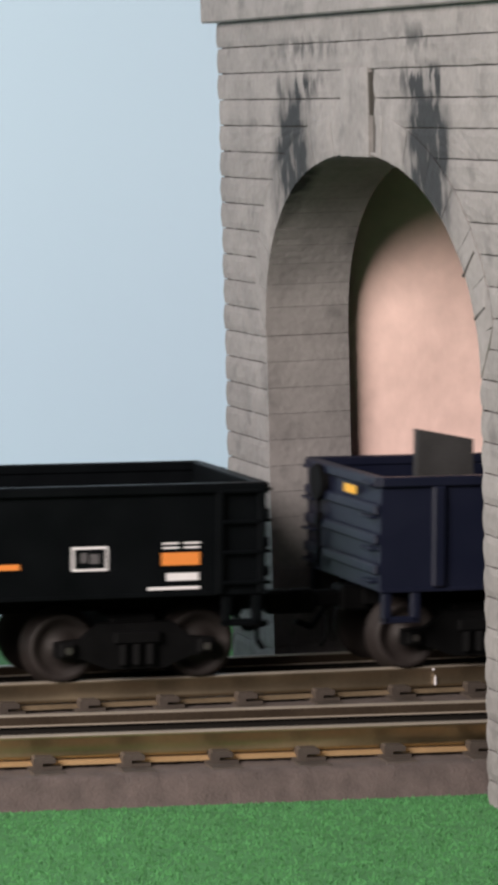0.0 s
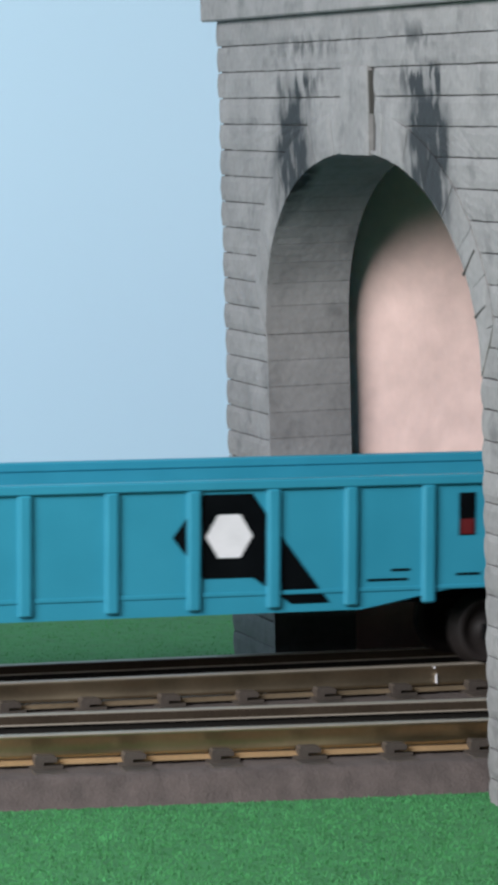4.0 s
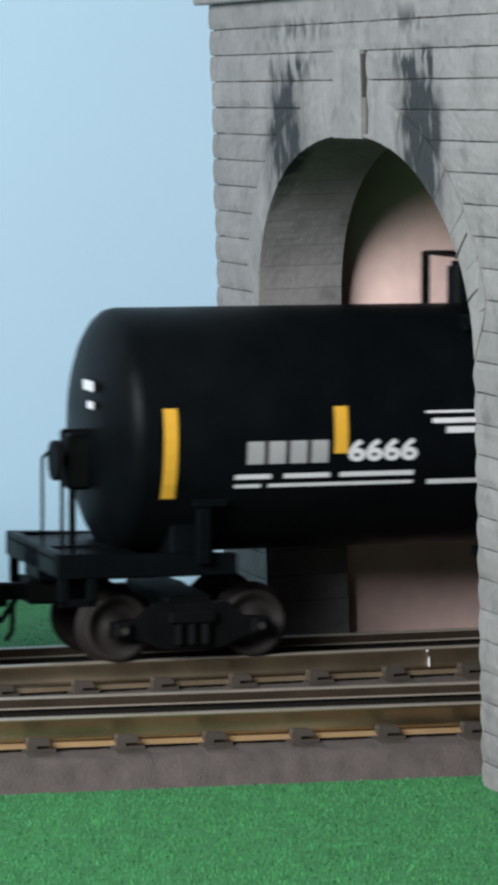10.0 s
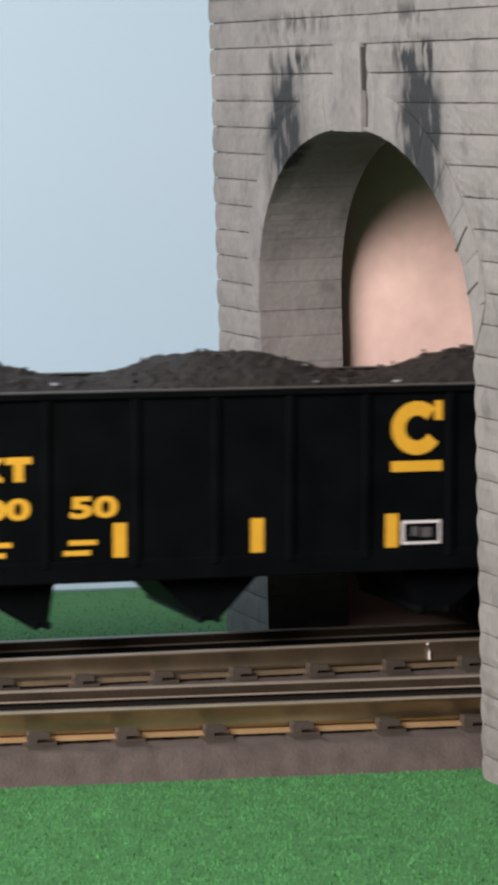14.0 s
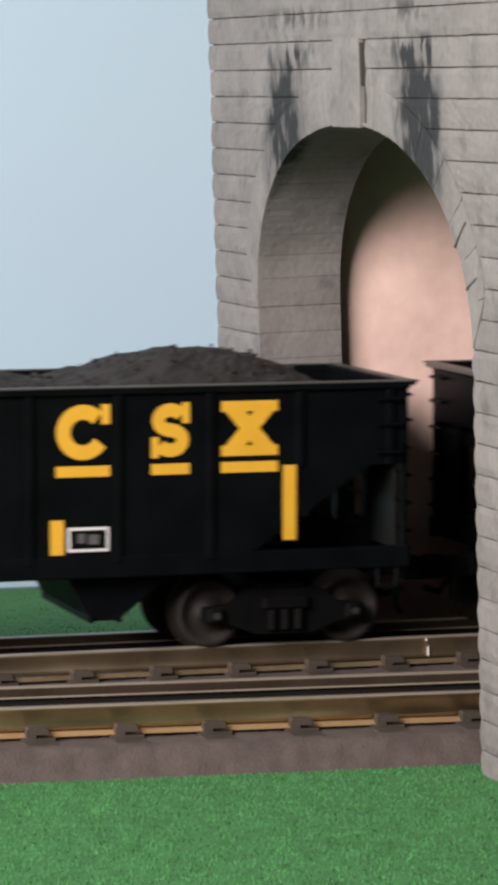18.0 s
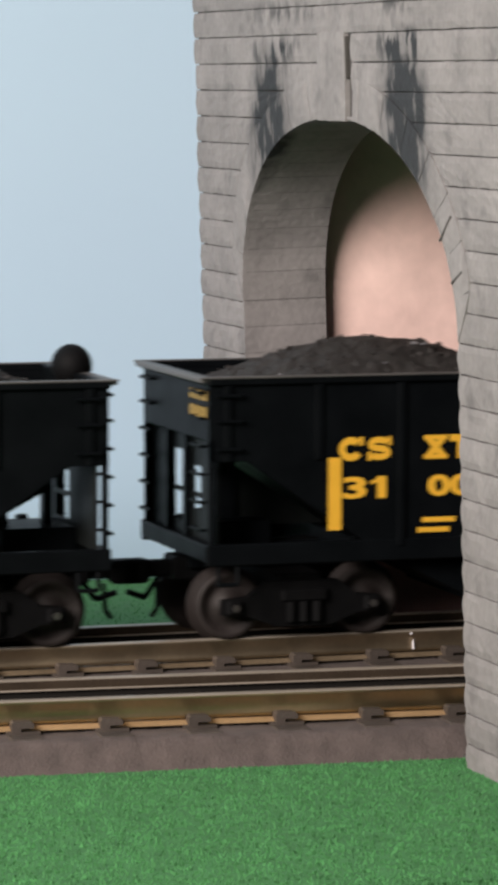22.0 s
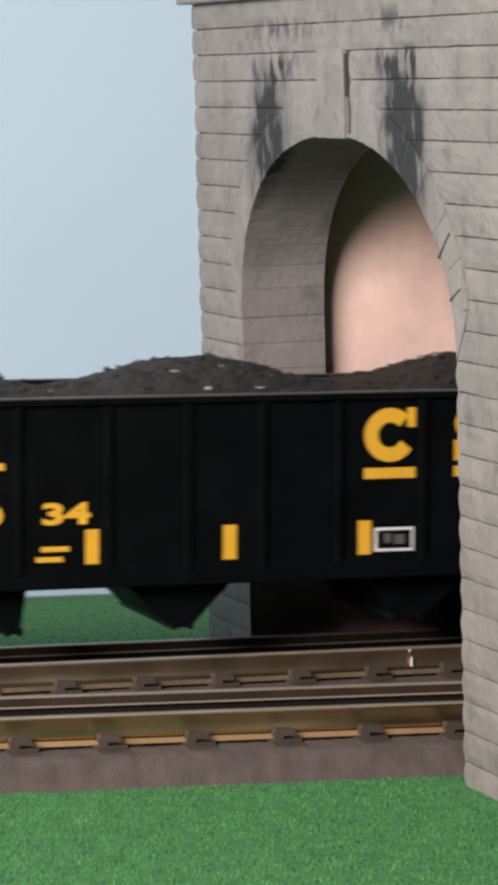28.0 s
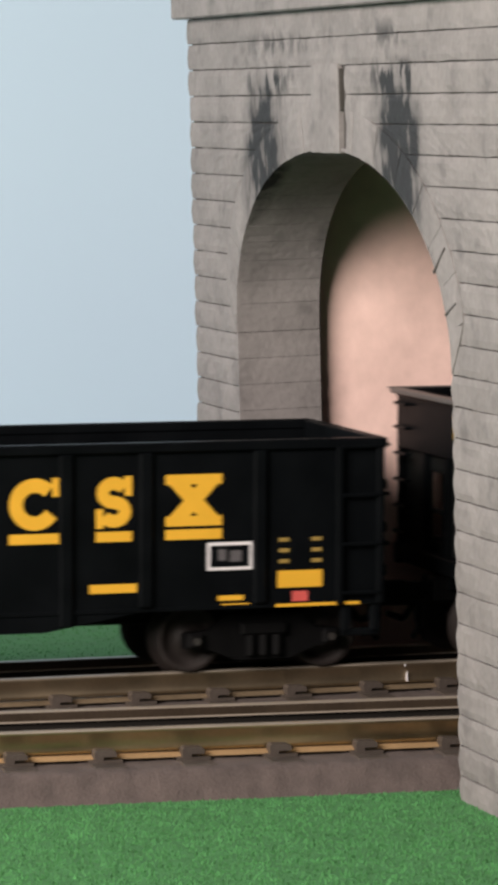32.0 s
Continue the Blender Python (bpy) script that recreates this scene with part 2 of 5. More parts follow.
def stone_material():
    """Grey cast stone with pits, pale edges and two soot streaks above the arch."""
    m = mat("grey_cut_stone", (0.203, 0.192, 0.190), 0.85, vary=.24, scale=230, bump=.55, fine=1800, random_piece=.05)
    n, l = m.node_tree.nodes, m.node_tree.links
    b = n["Principled BSDF"]
    base = b.inputs["Base Color"].links[0].from_socket
    co = n.new("ShaderNodeTexCoord")
    wob = n.new("ShaderNodeTexNoise")
    wob.inputs["Scale"].default_value, wob.inputs["Detail"].default_value = 520.0, 5.0
    stretch = n.new("ShaderNodeMapping")
    stretch.inputs["Scale"].default_value = (1, 1.25, 0.55)
    l.new(co.outputs["Object"], stretch.inputs[0]), l.new(stretch.outputs[0], wob.inputs["Vector"])

    def dirt(spots, low, high, least):
        """Soft spots (y, z, half widths, strength), broken up by the noise."""
        total = None
        for cy, cz, ry, rz, k in spots:
            mp = n.new("ShaderNodeMapping")
            mp.vector_type = "TEXTURE"
            mp.inputs["Location"].default_value = (0, cy * MM, cz * MM)
            mp.inputs["Scale"].default_value = (1.6 * MM, ry * MM, rz * MM)
            l.new(co.outputs["Object"], mp.inputs[0])
            ln = n.new("ShaderNodeVectorMath")
            ln.operation = "LENGTH"
            l.new(mp.outputs[0], ln.inputs[0])
            mr = n.new("ShaderNodeMapRange")
            mr.inputs["From Min"].default_value, mr.inputs["From Max"].default_value = 0.1, 1.2
            mr.inputs["To Min"].default_value, mr.inputs["To Max"].default_value = k, 0.0
            l.new(ln.outputs["Value"], mr.inputs[0])
            if total is None:
                total = mr.outputs[0]
            else:
                ad = n.new("ShaderNodeMath")
                l.new(total, ad.inputs[0]), l.new(mr.outputs[0], ad.inputs[1])
                total = ad.outputs[0]
        mu = n.new("ShaderNodeMath")
        mu.operation = "MULTIPLY"
        wr = n.new("ShaderNodeMapRange")
        wr.inputs["From Min"].default_value, wr.inputs["From Max"].default_value = low, high
        wr.inputs["To Min"].default_value = least
        l.new(wob.outputs[0], wr.inputs[0])
        l.new(total, mu.inputs[0]), l.new(wr.outputs[0], mu.inputs[1])
        return mu.outputs[0]

    cores = dirt(((34.0, 42.8, 5.4, 4.4, 1.9), (35.4, 38.6, 5.2, 4.6, 1.4), (3.0, 42.9, 5.0, 4.8, 2.4), (1.6, 39.0, 4.4, 4.8, 1.8)), .39, .59, .27)
    dabs = dirt(((32.6, 46.8, 8.0, 1.3, 1.1), (31.0, 49.6, 11.0, 1.2, .75), (3.6, 47.0, 6.4, 1.4, 1.4), (4.6, 50.0, 5.6, 1.2, .8)), .47, .57, 0.0)
    mu = n.new("ShaderNodeMath")
    l.new(cores, mu.inputs[0]), l.new(dabs, mu.inputs[1])
    pit = n.new("ShaderNodeTexNoise")
    pit.inputs["Scale"].default_value, pit.inputs["Detail"].default_value = 380.0, 4.0
    l.new(co.outputs["Object"], pit.inputs["Vector"])
    pr = n.new("ShaderNodeMapRange")
    pr.inputs["From Min"].default_value, pr.inputs["From Max"].default_value = 0.57, 0.70
    pr.inputs["To Max"].default_value = 0.3
    l.new(pit.outputs[0], pr.inputs[0])
    mx2 = n.new("ShaderNodeMath")
    mx2.operation = "MAXIMUM"
    l.new(mu.outputs[0], mx2.inputs[0]), l.new(pr.outputs[0], mx2.inputs[1])
    mx = n.new("ShaderNodeMix")
    mx.data_type = "RGBA"
    mx.clamp_factor = True
    l.new(mx2.outputs[0], mx.inputs[0]), l.new(base, mx.inputs[6])
    mx.inputs[7].default_value = (0.016, 0.018, 0.021, 1)
    l.new(mx.outputs[2], b.inputs["Base Color"])
    return m


M_STONE = stone_material()


def sky_material():
    """A printed sky: pale blue paper with soft haze and a faint vertical grain."""
    m = mat("printed_sky_paper", (0.47, 0.60, 0.69), 0.8, vary=.02, scale=15, bump=.05, fine=900)
    n, l = m.node_tree.nodes, m.node_tree.links
    b = n["Principled BSDF"]
    co = n.new("ShaderNodeTexCoord")
    mp = n.new("ShaderNodeMapping")
    mp.inputs["Scale"].default_value = (60, 1, 4)
    nz = n.new("ShaderNodeTexNoise")
    nz.inputs["Scale"].default_value, nz.inputs["Detail"].default_value = 6.0, 3.0
    l.new(co.outputs["Object"], mp.inputs[0]), l.new(mp.outputs[0], nz.inputs["Vector"])
    sep = n.new("ShaderNodeSeparateXYZ")
    l.new(co.outputs["Object"], sep.inputs[0])
    ramp = n.new("ShaderNodeValToRGB")
    mr = n.new("ShaderNodeMapRange")
    mr.inputs["From Min"].default_value, mr.inputs["From Max"].default_value = -0.005, 0.12
    ad = n.new("ShaderNodeMath")
    ad.operation = "MULTIPLY_ADD"
    l.new(nz.outputs[0], ad.inputs[0])
    ad.inputs[1].default_value = 0.006
    l.new(sep.outputs["Z"], ad.inputs[2])
    l.new(ad.outputs[0], mr.inputs[0])
    e = ramp.color_ramp.elements
    e[0].position, e[0].color = 0.0, (0.435, 0.595, 0.76, 1)
    e[1].position, e[1].color = 1.0, (0.465, 0.63, 0.775, 1)
    k = ramp.color_ramp.elements.new(0.42)
    k.color = (0.47, 0.635, 0.777, 1)
    l.new(mr.outputs[0], ramp.inputs[0])
    l.new(ramp.outputs[0], b.inputs["Base Color"])
    return m


M_SKY = sky_material()

# ---- setting: board, backdrop, tunnel ----
GROUND = -4.41
bm = bmesh.new()
box(bm, -1500, 1450, -330, 170, GROUND - 20, GROUND, 1.0)
ground = tagged(part("ground", bm, M_TURF), "green grass mat glued on the layout board", "grass mat", kind="structure")

bm = bmesh.new()
box(bm, -1500, 1450, 0, 3, 0, 240, 0.3)
backdrop = part("backdrop", bm, M_SKY)
backdrop.matrix_basis = pose(0, 0.0955, GROUND * MM, 0, 0, -1.8)
tagged(backdrop, "pale blue printed sky board standing behind the track", "backdrop", kind="structure")

bm = bmesh.new()
box(bm, -19.6, 120, 44.3, 48.6, GROUND, 46.5, 0.2)
tagged(part("wall_tunnel", bm, M_PINK), "pink plaster board lining the tunnel", "wall", kind="structure")
# Unseen board, added to keep light from above off the tunnel lining.
bm = bmesh.new()
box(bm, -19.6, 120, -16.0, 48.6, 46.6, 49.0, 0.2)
tagged(part("ceiling_added", bm, M_DARKWALL), "unseen dark board added over the tunnel for shade", "roof", kind="structure")

# Unseen board, added on the near side to darken the tunnel.
bm = bmesh.new()
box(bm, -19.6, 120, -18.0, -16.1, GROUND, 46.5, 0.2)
tagged(part("wall_added_near", bm, M_DARKWALL), "unseen dark board added to shade the tunnel from the near side", "wall", kind="structure")
# Unseen dark floor, added so the turf bounces no green into the vault.
bm = bmesh.new()
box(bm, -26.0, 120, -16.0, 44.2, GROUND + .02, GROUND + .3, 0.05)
tagged(part("floor_added", bm, M_DARKWALL), "unseen dark floor board added to cut green bounce light", "floor", kind="structure")

# ---- turf fibres near the camera and behind the track ----
def turf(name, x0, x1, y0, y1, count, h0, h1, label):
    rng = random.Random(5)
    verts, faces = [], []
    for _ in range(count):
        x, y = rng.uniform(x0, x1), rng.uniform(y0, y1)
        front = -6.2 - 0.0912 * x
        if y > front - 0.15 and y < 60:
            continue
        h, a = rng.uniform(h0, h1), rng.uniform(-1.0, .4)
        w = rng.uniform(.09, .17)
        dx, dy = math.cos(a) * w, math.sin(a) * w
        lx, ly = rng.uniform(-.35, .35) * h, rng.uniform(-.35, .35) * h
        i = len(verts)
        verts += [(x - dx, y - dy, GROUND - .05), (x + dx, y + dy, GROUND - .05), (x + lx, y + ly, GROUND + h)]
        faces.append((i, i + 1, i + 2))
    me = bpy.data.meshes.new(name)
    me.from_pydata([(a * MM, b * MM, c * MM) for a, b, c in verts], [], faces)
    me.materials.append(M_BLADE)
    return tagged(new(name, me), label, "grass", kind="stuff")


turf("grass_fibres", -75, -8, -45, 2, 44000, .12, .30, "short green flocked grass fibres in front of the track")
turf("grass_fibres", -60, -6, 60, 94, 5000, .10, .25, "short green flocked grass fibres below the sky board")


def turf_sheet(name, x0, x1, y0, y1, step, label):
    """The felted, lumpy pile of the mat."""
    bmg = bmesh.new()
    nx, ny = int((x1 - x0) / step), int((y1 - y0) / step)
    g = []
    for i in range(nx + 1):
        row = []
        for j in range(ny + 1):
            x, y = x0 + (x1 - x0) * i / nx, y0 + (y1 - y0) * j / ny
            q = Vector((x * .9, y * .9, 3.0))
            d = .08 + noise.noise(q) * .07
            row.append(bmg.verts.new((x, y, GROUND + max(-.05, d))))
        g.append(row)
    for r, q in zip(g, g[1:]):
        for j in range(ny):
            bmg.faces.new((r[j], q[j], q[j + 1], r[j + 1]))
    return tagged(part(name, bmg, M_TURF, smooth=True), label, "grass", kind="stuff")


turf_sheet("grass_pile", -80, -5, -42, 3, .33, "soft felted green grass pile in front of the track")
turf_sheet("grass_pile", -62, -6, 46, 94.6, .5, "soft felted green grass pile below the sky board")


# ---- the two tracks ----
def track(y0, slope, first_tie, rail_mat, foot_mat, label, x0=-260.0, x1=110.0):
    t = new("railway_track")
    ang = math.degrees(math.atan(slope))
    t.matrix_basis = pose(0, y0 * MM, 0, 0, 0, ang)
    tagged(t, label, "model track", group="tracks through the tunnel")
    # the bed, with a granular shoulder
    prof = [(-10.6, GROUND), (-10.1, GROUND + .5), (-8.9, -2.45), (-8.2, -2.28), (-4, -2.3), (0, -2.35), (4, -2.3), (8.2, -2.28), (8.9, -2.45),
            (10.1, GROUND + .5), (10.6, GROUND)]
    sub = []
    for (a, za), (b, zb) in zip(prof, prof[1:]):
        k = max(1, int(math.hypot(b - a, zb - za) / .5)) if b < -3 else 1
        sub += [(a + (b - a) * i / k, za + (zb - za) * i / k) for i in range(k)]
    sub.append(prof[-1])
    xs = [x0, -120] + [-90 + .5 * i for i in range(170)] + [20, x1]
    bmb = bmesh.new()
    grid = []
    for x in xs:
        row = []
        for y, z in sub:
            q = Vector((x, y, z))
            d = noise.noise(q * 1.7) * .12 + noise.noise(q * 5.1) * .05
            row.append(bmb.verts.new((x, y - d * (1 if y < 0 else -1), z + d * .8)))
        grid.append(row)
    for r, q in zip(grid, grid[1:]):
        for i in range(len(sub) - 1):
            bmb.faces.new((r[i], q[i], q[i + 1], r[i + 1]))
    part("ballast_bed", bmb, M_BED, t, "grey-brown granular foam roadbed", smooth=True)
    # rails
    near = [(.42, -1.64), (.29, -1.38), (.26, -1.0), (.30, -.70), (.39, -.42), (.48, -.20), (.50, -.10), (.45, -.03)]
    far = [(.42, -1.50), (.25, -1.30), (.22, -1.0), (.22, -.80), (.46, -.72), (.50, -.60), (.50, -.10), (.45, -.03)]

    def bar(name, sec, m, text, smooth):
        """A long bar with the section sec, of (y, z)."""
        bmr = bmesh.new()
        ends = [[bmr.verts.new((x, y, z)) for y, z in sec] for x in (x0, x1)]
        for i in range(len(sec)):
            j = (i + 1) % len(sec)
            bmr.faces.new((ends[0][i], ends[0][j], ends[1][j], ends[1][i]))
        bmr.faces.new(ends[0]), bmr.faces.new(ends[1][::-1])
        bmesh.ops.recalc_face_normals(bmr, faces=bmr.faces)
        return part(name, bmr, m, t, text, smooth)

    for yc, half in ((-4.5, near), (4.5, far)):
        sec = [(yc - y, z) for y, z in half] + [(yc + y, z) for y, z in reversed(half)]
        if yc < 0:
            bar("rail", sec, rail_mat, "brown tarnished metal rail", True)
        else:
            # web and head side are painted dark to stand for shade between the rails
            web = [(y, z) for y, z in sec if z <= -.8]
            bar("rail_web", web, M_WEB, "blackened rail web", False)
            bar("rail", [(y, z) for y, z in sec if z >= -.8], M_RAILDARK, "metal rail painted dark for its shade", False)
            # added strip: a highlight along the head's lower edge, painted pale
            bar("lip_highlight", [(yc - .56, -.80), (yc - .56, -.69), (yc - .40, -.69), (yc - .40, -.80)], M_HEAD, "pale strip painted as a highlight under the rail head", False)
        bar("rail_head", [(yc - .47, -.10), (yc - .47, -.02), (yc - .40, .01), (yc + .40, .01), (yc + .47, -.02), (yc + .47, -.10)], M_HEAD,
            "polished rail top, its sheen painted pale", False)
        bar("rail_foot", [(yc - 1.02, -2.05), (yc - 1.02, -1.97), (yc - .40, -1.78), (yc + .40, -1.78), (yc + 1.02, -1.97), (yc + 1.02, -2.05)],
            foot_mat if yc < 0 else M_WEB, "tan metal rail foot" if yc < 0 else "rail foot painted black for its shade", False)
    # ties with chairs that clip the rail foot
    bmt = bmesh.new()
    box(bmt, -1.25, 1.25, -8.1, 8.1, -2.9, -2.20, .12)
    tie = None
    clip = [(-1.2, -2.22), (1.2, -2.22), (1.2, -2.02), (-.2, -2.02), (-.2, -1.78), (.75, -1.78), (.75, -1.46), (.6, -1.34), (-.7, -1.3),
            (-.85, -1.44), (-.85, -2.02), (-1.2, -2.02)]
    bmc = bmesh.new()
    prism(bmc, clip, -1.62, -.42)
    chair = None
    n0 = int((-100 - first_tie) / 6.46)
    for k in range(n0, n0 + 26):
        x = first_tie + 6.46 * k
        if tie is None:
            tie = part("tie", bmt, M_TIE, t)
            tie.matrix_basis = pose(x * MM, 0, 0)
        else:
            share("tie", tie, t, pose(x * MM, 0, 0))
        for yc, turn in ((-4.5, 0), (-4.5, 180), (4.5, 180)):
            if chair is None:
                chair = part("rail_chair", bmc, M_TIE, t)
                chair.matrix_basis = pose(x * MM, yc * MM, 0)
            else:
                share("rail_chair", chair, t, pose(x * MM, yc * MM, 0, 0, 0, turn))
    # the ties of the stretches further off
    bmt = bmesh.new()
    for k in range(int((x0 - first_tie) / 6.46) + 1, int((x1 - first_tie) / 6.46)):
        if not n0 <= k < n0 + 26:
            x = first_tie + 6.46 * k
            box(bmt, x - 1.6, x + 1.6, -8.1, 8.1, -2.9, -2.06)
    part("distant_ties", bmt, M_TIE, t)["kind"] = "stuff"
    return t


near_track = track(4.5, -0.09124, -56.45, M_RAIL, M_FOOT, "near track with tarnished rails on a grey-brown roadbed")
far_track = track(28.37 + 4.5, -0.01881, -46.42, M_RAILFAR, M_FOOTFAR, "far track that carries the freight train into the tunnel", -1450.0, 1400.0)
bm = bmesh.new()
prism(bm, [(-17.42, -1.5), (-17.26, -1.5), (-17.32, -.72), (-17.44, -.95)], -5.02, -4.9)
box(bm, -17.62, -17.42, -5.06, -4.9, -.30, -.12, .03)
part("paint_fleck", bm, M_WHITE, far_track, "small white paint fleck")


# ---- the tunnel portal: local x into the tunnel, y across, z up ----
portal = new("tunnel_portal")
portal.matrix_basis = pose(-0.0272, 0, 0, 0, -1.787, -1.268)
tagged(portal, "grey cut-stone double-track tunnel portal with soot streaks above the arch", "tunnel portal")
YC, HALF, SPRING, RISE, DEEP = 17.75, 25.15, 26.0, 15.4, 7.2
TOP, LEFT, RIGHT = 52.2, 55.0, -21.0


def arch(a, grow=0.0):
    """A point of the arch; a: 0 at the far springing, pi at the near one."""
    n = 2.35 if a < math.pi / 2 else 2.0
    c, s = math.cos(a), math.sin(a)
    y = math.copysign(abs(c) ** (2 / n), c) * (HALF + grow)
    return YC + y, SPRING + abs(s) ** (2 / n) * (RISE + grow)


def arch_line(grow, k=48):
    pts = [(YC + HALF + grow, GROUND)] + [arch(math.pi * i / k, grow) for i in range(k + 1)] + [(YC - HALF - grow, GROUND)]
    return pts


RING = 3.3          # depth of the arch ring

# core wall behind the stones, with the opening through it
bm = bmesh.new()
line = arch_line(.28)
outer = []
for y, z in line:
    if z <= SPRING:
        outer.append((LEFT - .25 if y > YC else RIGHT + .25, z))
    else:
        k = (z - SPRING) / (RISE + .28)
        w = (y - YC) / (HALF + .28)
        q = max(abs(w), k)
        outer.append((YC + w / q * (LEFT - .25 - YC) if w > 0 else YC + w / q * (YC - RIGHT - .25), SPRING + k / q * (TOP + 6 - SPRING)))
for x, flip in ((.3, False), (DEEP, True)):
    vs = [bm.verts.new((x, y, z)) for y, z in line]
    vo = [bm.verts.new((x, y, z)) for y, z in outer]
    for i in range(len(line) - 1):
        bm.faces.new((vs[i], vs[i + 1], vo[i + 1], vo[i]))
bm.verts.ensure_lookup_table()
n = len(line)
for i in range(n - 1):
    for o in (0, n):
        bm.faces.new([bm.verts[j] for j in (o + i, o + i + 1, 2 * n + o + i + 1, 2 * n + o + i)])
bmesh.ops.recalc_face_normals(bm, faces=bm.faces)
part("wall_core", bm, M_CORE, portal, "dark joints between the stones")


def rock(corners, parent_name="stone", proud=.3, rough=.12, seed=0, gap=.05, flush=False, curve=None, lift=0.0, bulge=.16):
    """A stone with a rough split face; corners (y, z) run round its front; it fills proud mm of depth."""
    (ya, za), (yb, zb), (yc, zc), (yd, zd) = corners
    cy, cz = (ya + yb + yc + yd) / 4, (za + zb + zc + zd) / 4
    w, h = max(abs(yb - ya), abs(yc - yd)), max(abs(zd - za), abs(zc - zb))
    nu, nv = max(3, min(14, int(w / .8))), max(3, min(6, int(h / .5)))
    bmq = bmesh.new()
    rows_ = []
    for j in range(nv + 1):
        row = []
        for i in range(nu + 1):
            u, v = i / nu, j / nv
            y = (ya * (1 - u) + yb * u) * (1 - v) + (yd * (1 - u) + yc * u) * v
            z = (za * (1 - u) + zb * u) * (1 - v) + (zd * (1 - u) + zc * u) * v
            if curve:
                a = curve[0] + (curve[1] - curve[0]) * u
                (yi, zi), zo = arch(a), arch(a, RING)[1]
                yo = ring_y(zo, curve[2])
                y, z = yi + (yo - yi) * v, zi + (zo - zi) * v
            y += math.copysign(min(gap, abs(y - cy)), cy - y) * (1 if i in (0, nu) else 0)
            z += math.copysign(min(gap, abs(z - cz)), cz - z) * (1 if j == nv or j == 0 and not curve else 0)
            edge = (i in (0, nu)) + (j in (0, nv))
            q = Vector((y * .45 + seed * 3.1, z * .6, seed * 1.7))
            d = (noise.noise(q) * .7 + noise.noise(q * 2.7) * .4) * rough
            d = d * (.35 if edge else 1) + (.06 if edge else 0) - lift
            if not curve and (i == 0 or i == nu and not flush):
                y += math.copysign(bulge * math.sin(math.pi * v) + noise.noise(q * 3.3) * .12, y - cy)
            row.append(bmq.verts.new((d, y + noise.noise(q * 1.9) * .06, z + noise.noise(q * 2.3 + Vector((5, 0, 0))) * .06)))
        rows_.append(row)
    for r, q in zip(rows_, rows_[1:]):
        for i in range(nu):
            bmq.faces.new((r[i], r[i + 1], q[i + 1], q[i]))
    rim = rows_[0] + [r[-1] for r in rows_[1:]] + rows_[-1][-2::-1] + [r[0] for r in rows_[-2:0:-1]]
    back = [bmq.verts.new((proud + .05, v.co.y, v.co.z)) for v in rim]
    for i in range(len(rim)):
        j = (i + 1) % len(rim)
        bmq.faces.new((rim[i], rim[j], back[j], back[i]))
    bmesh.ops.recalc_face_normals(bmq, faces=bmq.faces)
    return part(parent_name, bmq, M_STONE, portal)



def ring_y(z, side):
    """Where the back of the arch ring lies at the height z."""
    if z <= SPRING:
        return YC + side * HALF
    g = RISE + RING
    k = (z - SPRING) / g
    if k >= 1:
        return YC
    nn = 2.35 if side > 0 else 2.0
    return YC + side * (HALF + RING * min(1.0, (z - SPRING) / 4.0)) * (1 - k ** nn) ** (1 / nn)


rs = random.Random(11)
seed = 0
for k in range(26):
    z1 = TOP - 2.19 * k
    z0 = max(GROUND, z1 - 2.19)
    for side in (1, -1):
        edge = LEFT if side > 0 else RIGHT
        a0, a1 = ring_y(z0, side), ring_y(z1, side)
        if z1 > SPRING + RISE + 3.0:
            a0 = a1 = YC + (0 if z1 >= 49 else 3.0 if side > 0 else -3.6)
        cuts = [0.0]
        length = abs(edge - max(a0, a1, key=lambda v: side * v))
        pos = 0.0
        while pos < length - 5:
            pos += rs.uniform(13, 30) if length > 18 else rs.uniform(5, 22)
            if pos < length - 3:
                cuts.append(pos / length)
        cuts.append(1.0)
        wob = rs.uniform(-.25, .25)
        for c0, c1 in zip(cuts, cuts[1:]):
            def at(c, a):
                e = edge + side * (wob if c == 0.0 else 0)
                return e + (a - e) * c
            q = [(at(c0, a0), z0), (at(c1, a0), z0), (at(c1, a1), z1), (at(c0, a1), z1)]
            seed += 1
            rock(q, seed=seed, flush=c1 == 1.0 and side > 0, bulge=.42 if c0 == 0.0 or c1 == 1.0 and side < 0 else .16)
# ring stones and the keystone
for side in (1, -1):
    angs = [math.pi * .5 * i / 8 for i in range(9)]
    for i in range(8):
        a0, a1 = angs[i], angs[i + 1]
        if i == 7:
            a1 = math.pi / 2 - (.088 if side > 0 else .142)
        if side < 0:
            a0, a1 = math.pi - a0, math.pi - a1
        i0, i1 = arch(a0), arch(a1)
        o0 = (ring_y(arch(a0, RING)[1], side), arch(a0, RING)[1]) if i else (i0[0], i0[1])
        o1 = (ring_y(arch(a1, RING)[1], side), arch(a1, RING)[1])
        seed += 1
        rock([i0, i1, o1, o0], "arch_stone", seed=seed, rough=.10, curve=(a0, a1, side), lift=.10)
rock([(YC + 4.4, SPRING + RISE - .25), (YC - 2.2, SPRING + RISE - .25), (YC - 2.2, 48.0), (YC + 4.0, 48.0)], "keystone", rough=.04, seed=900, proud=.3, lift=.14)
bm = bmesh.new()
box(bm, -.02, .3, YC - 2.5, YC - 2.22, 44.4, 47.6, .03)
part("open_joint", bm, M_DARKWALL, portal, "dark open joint beside the keystone")

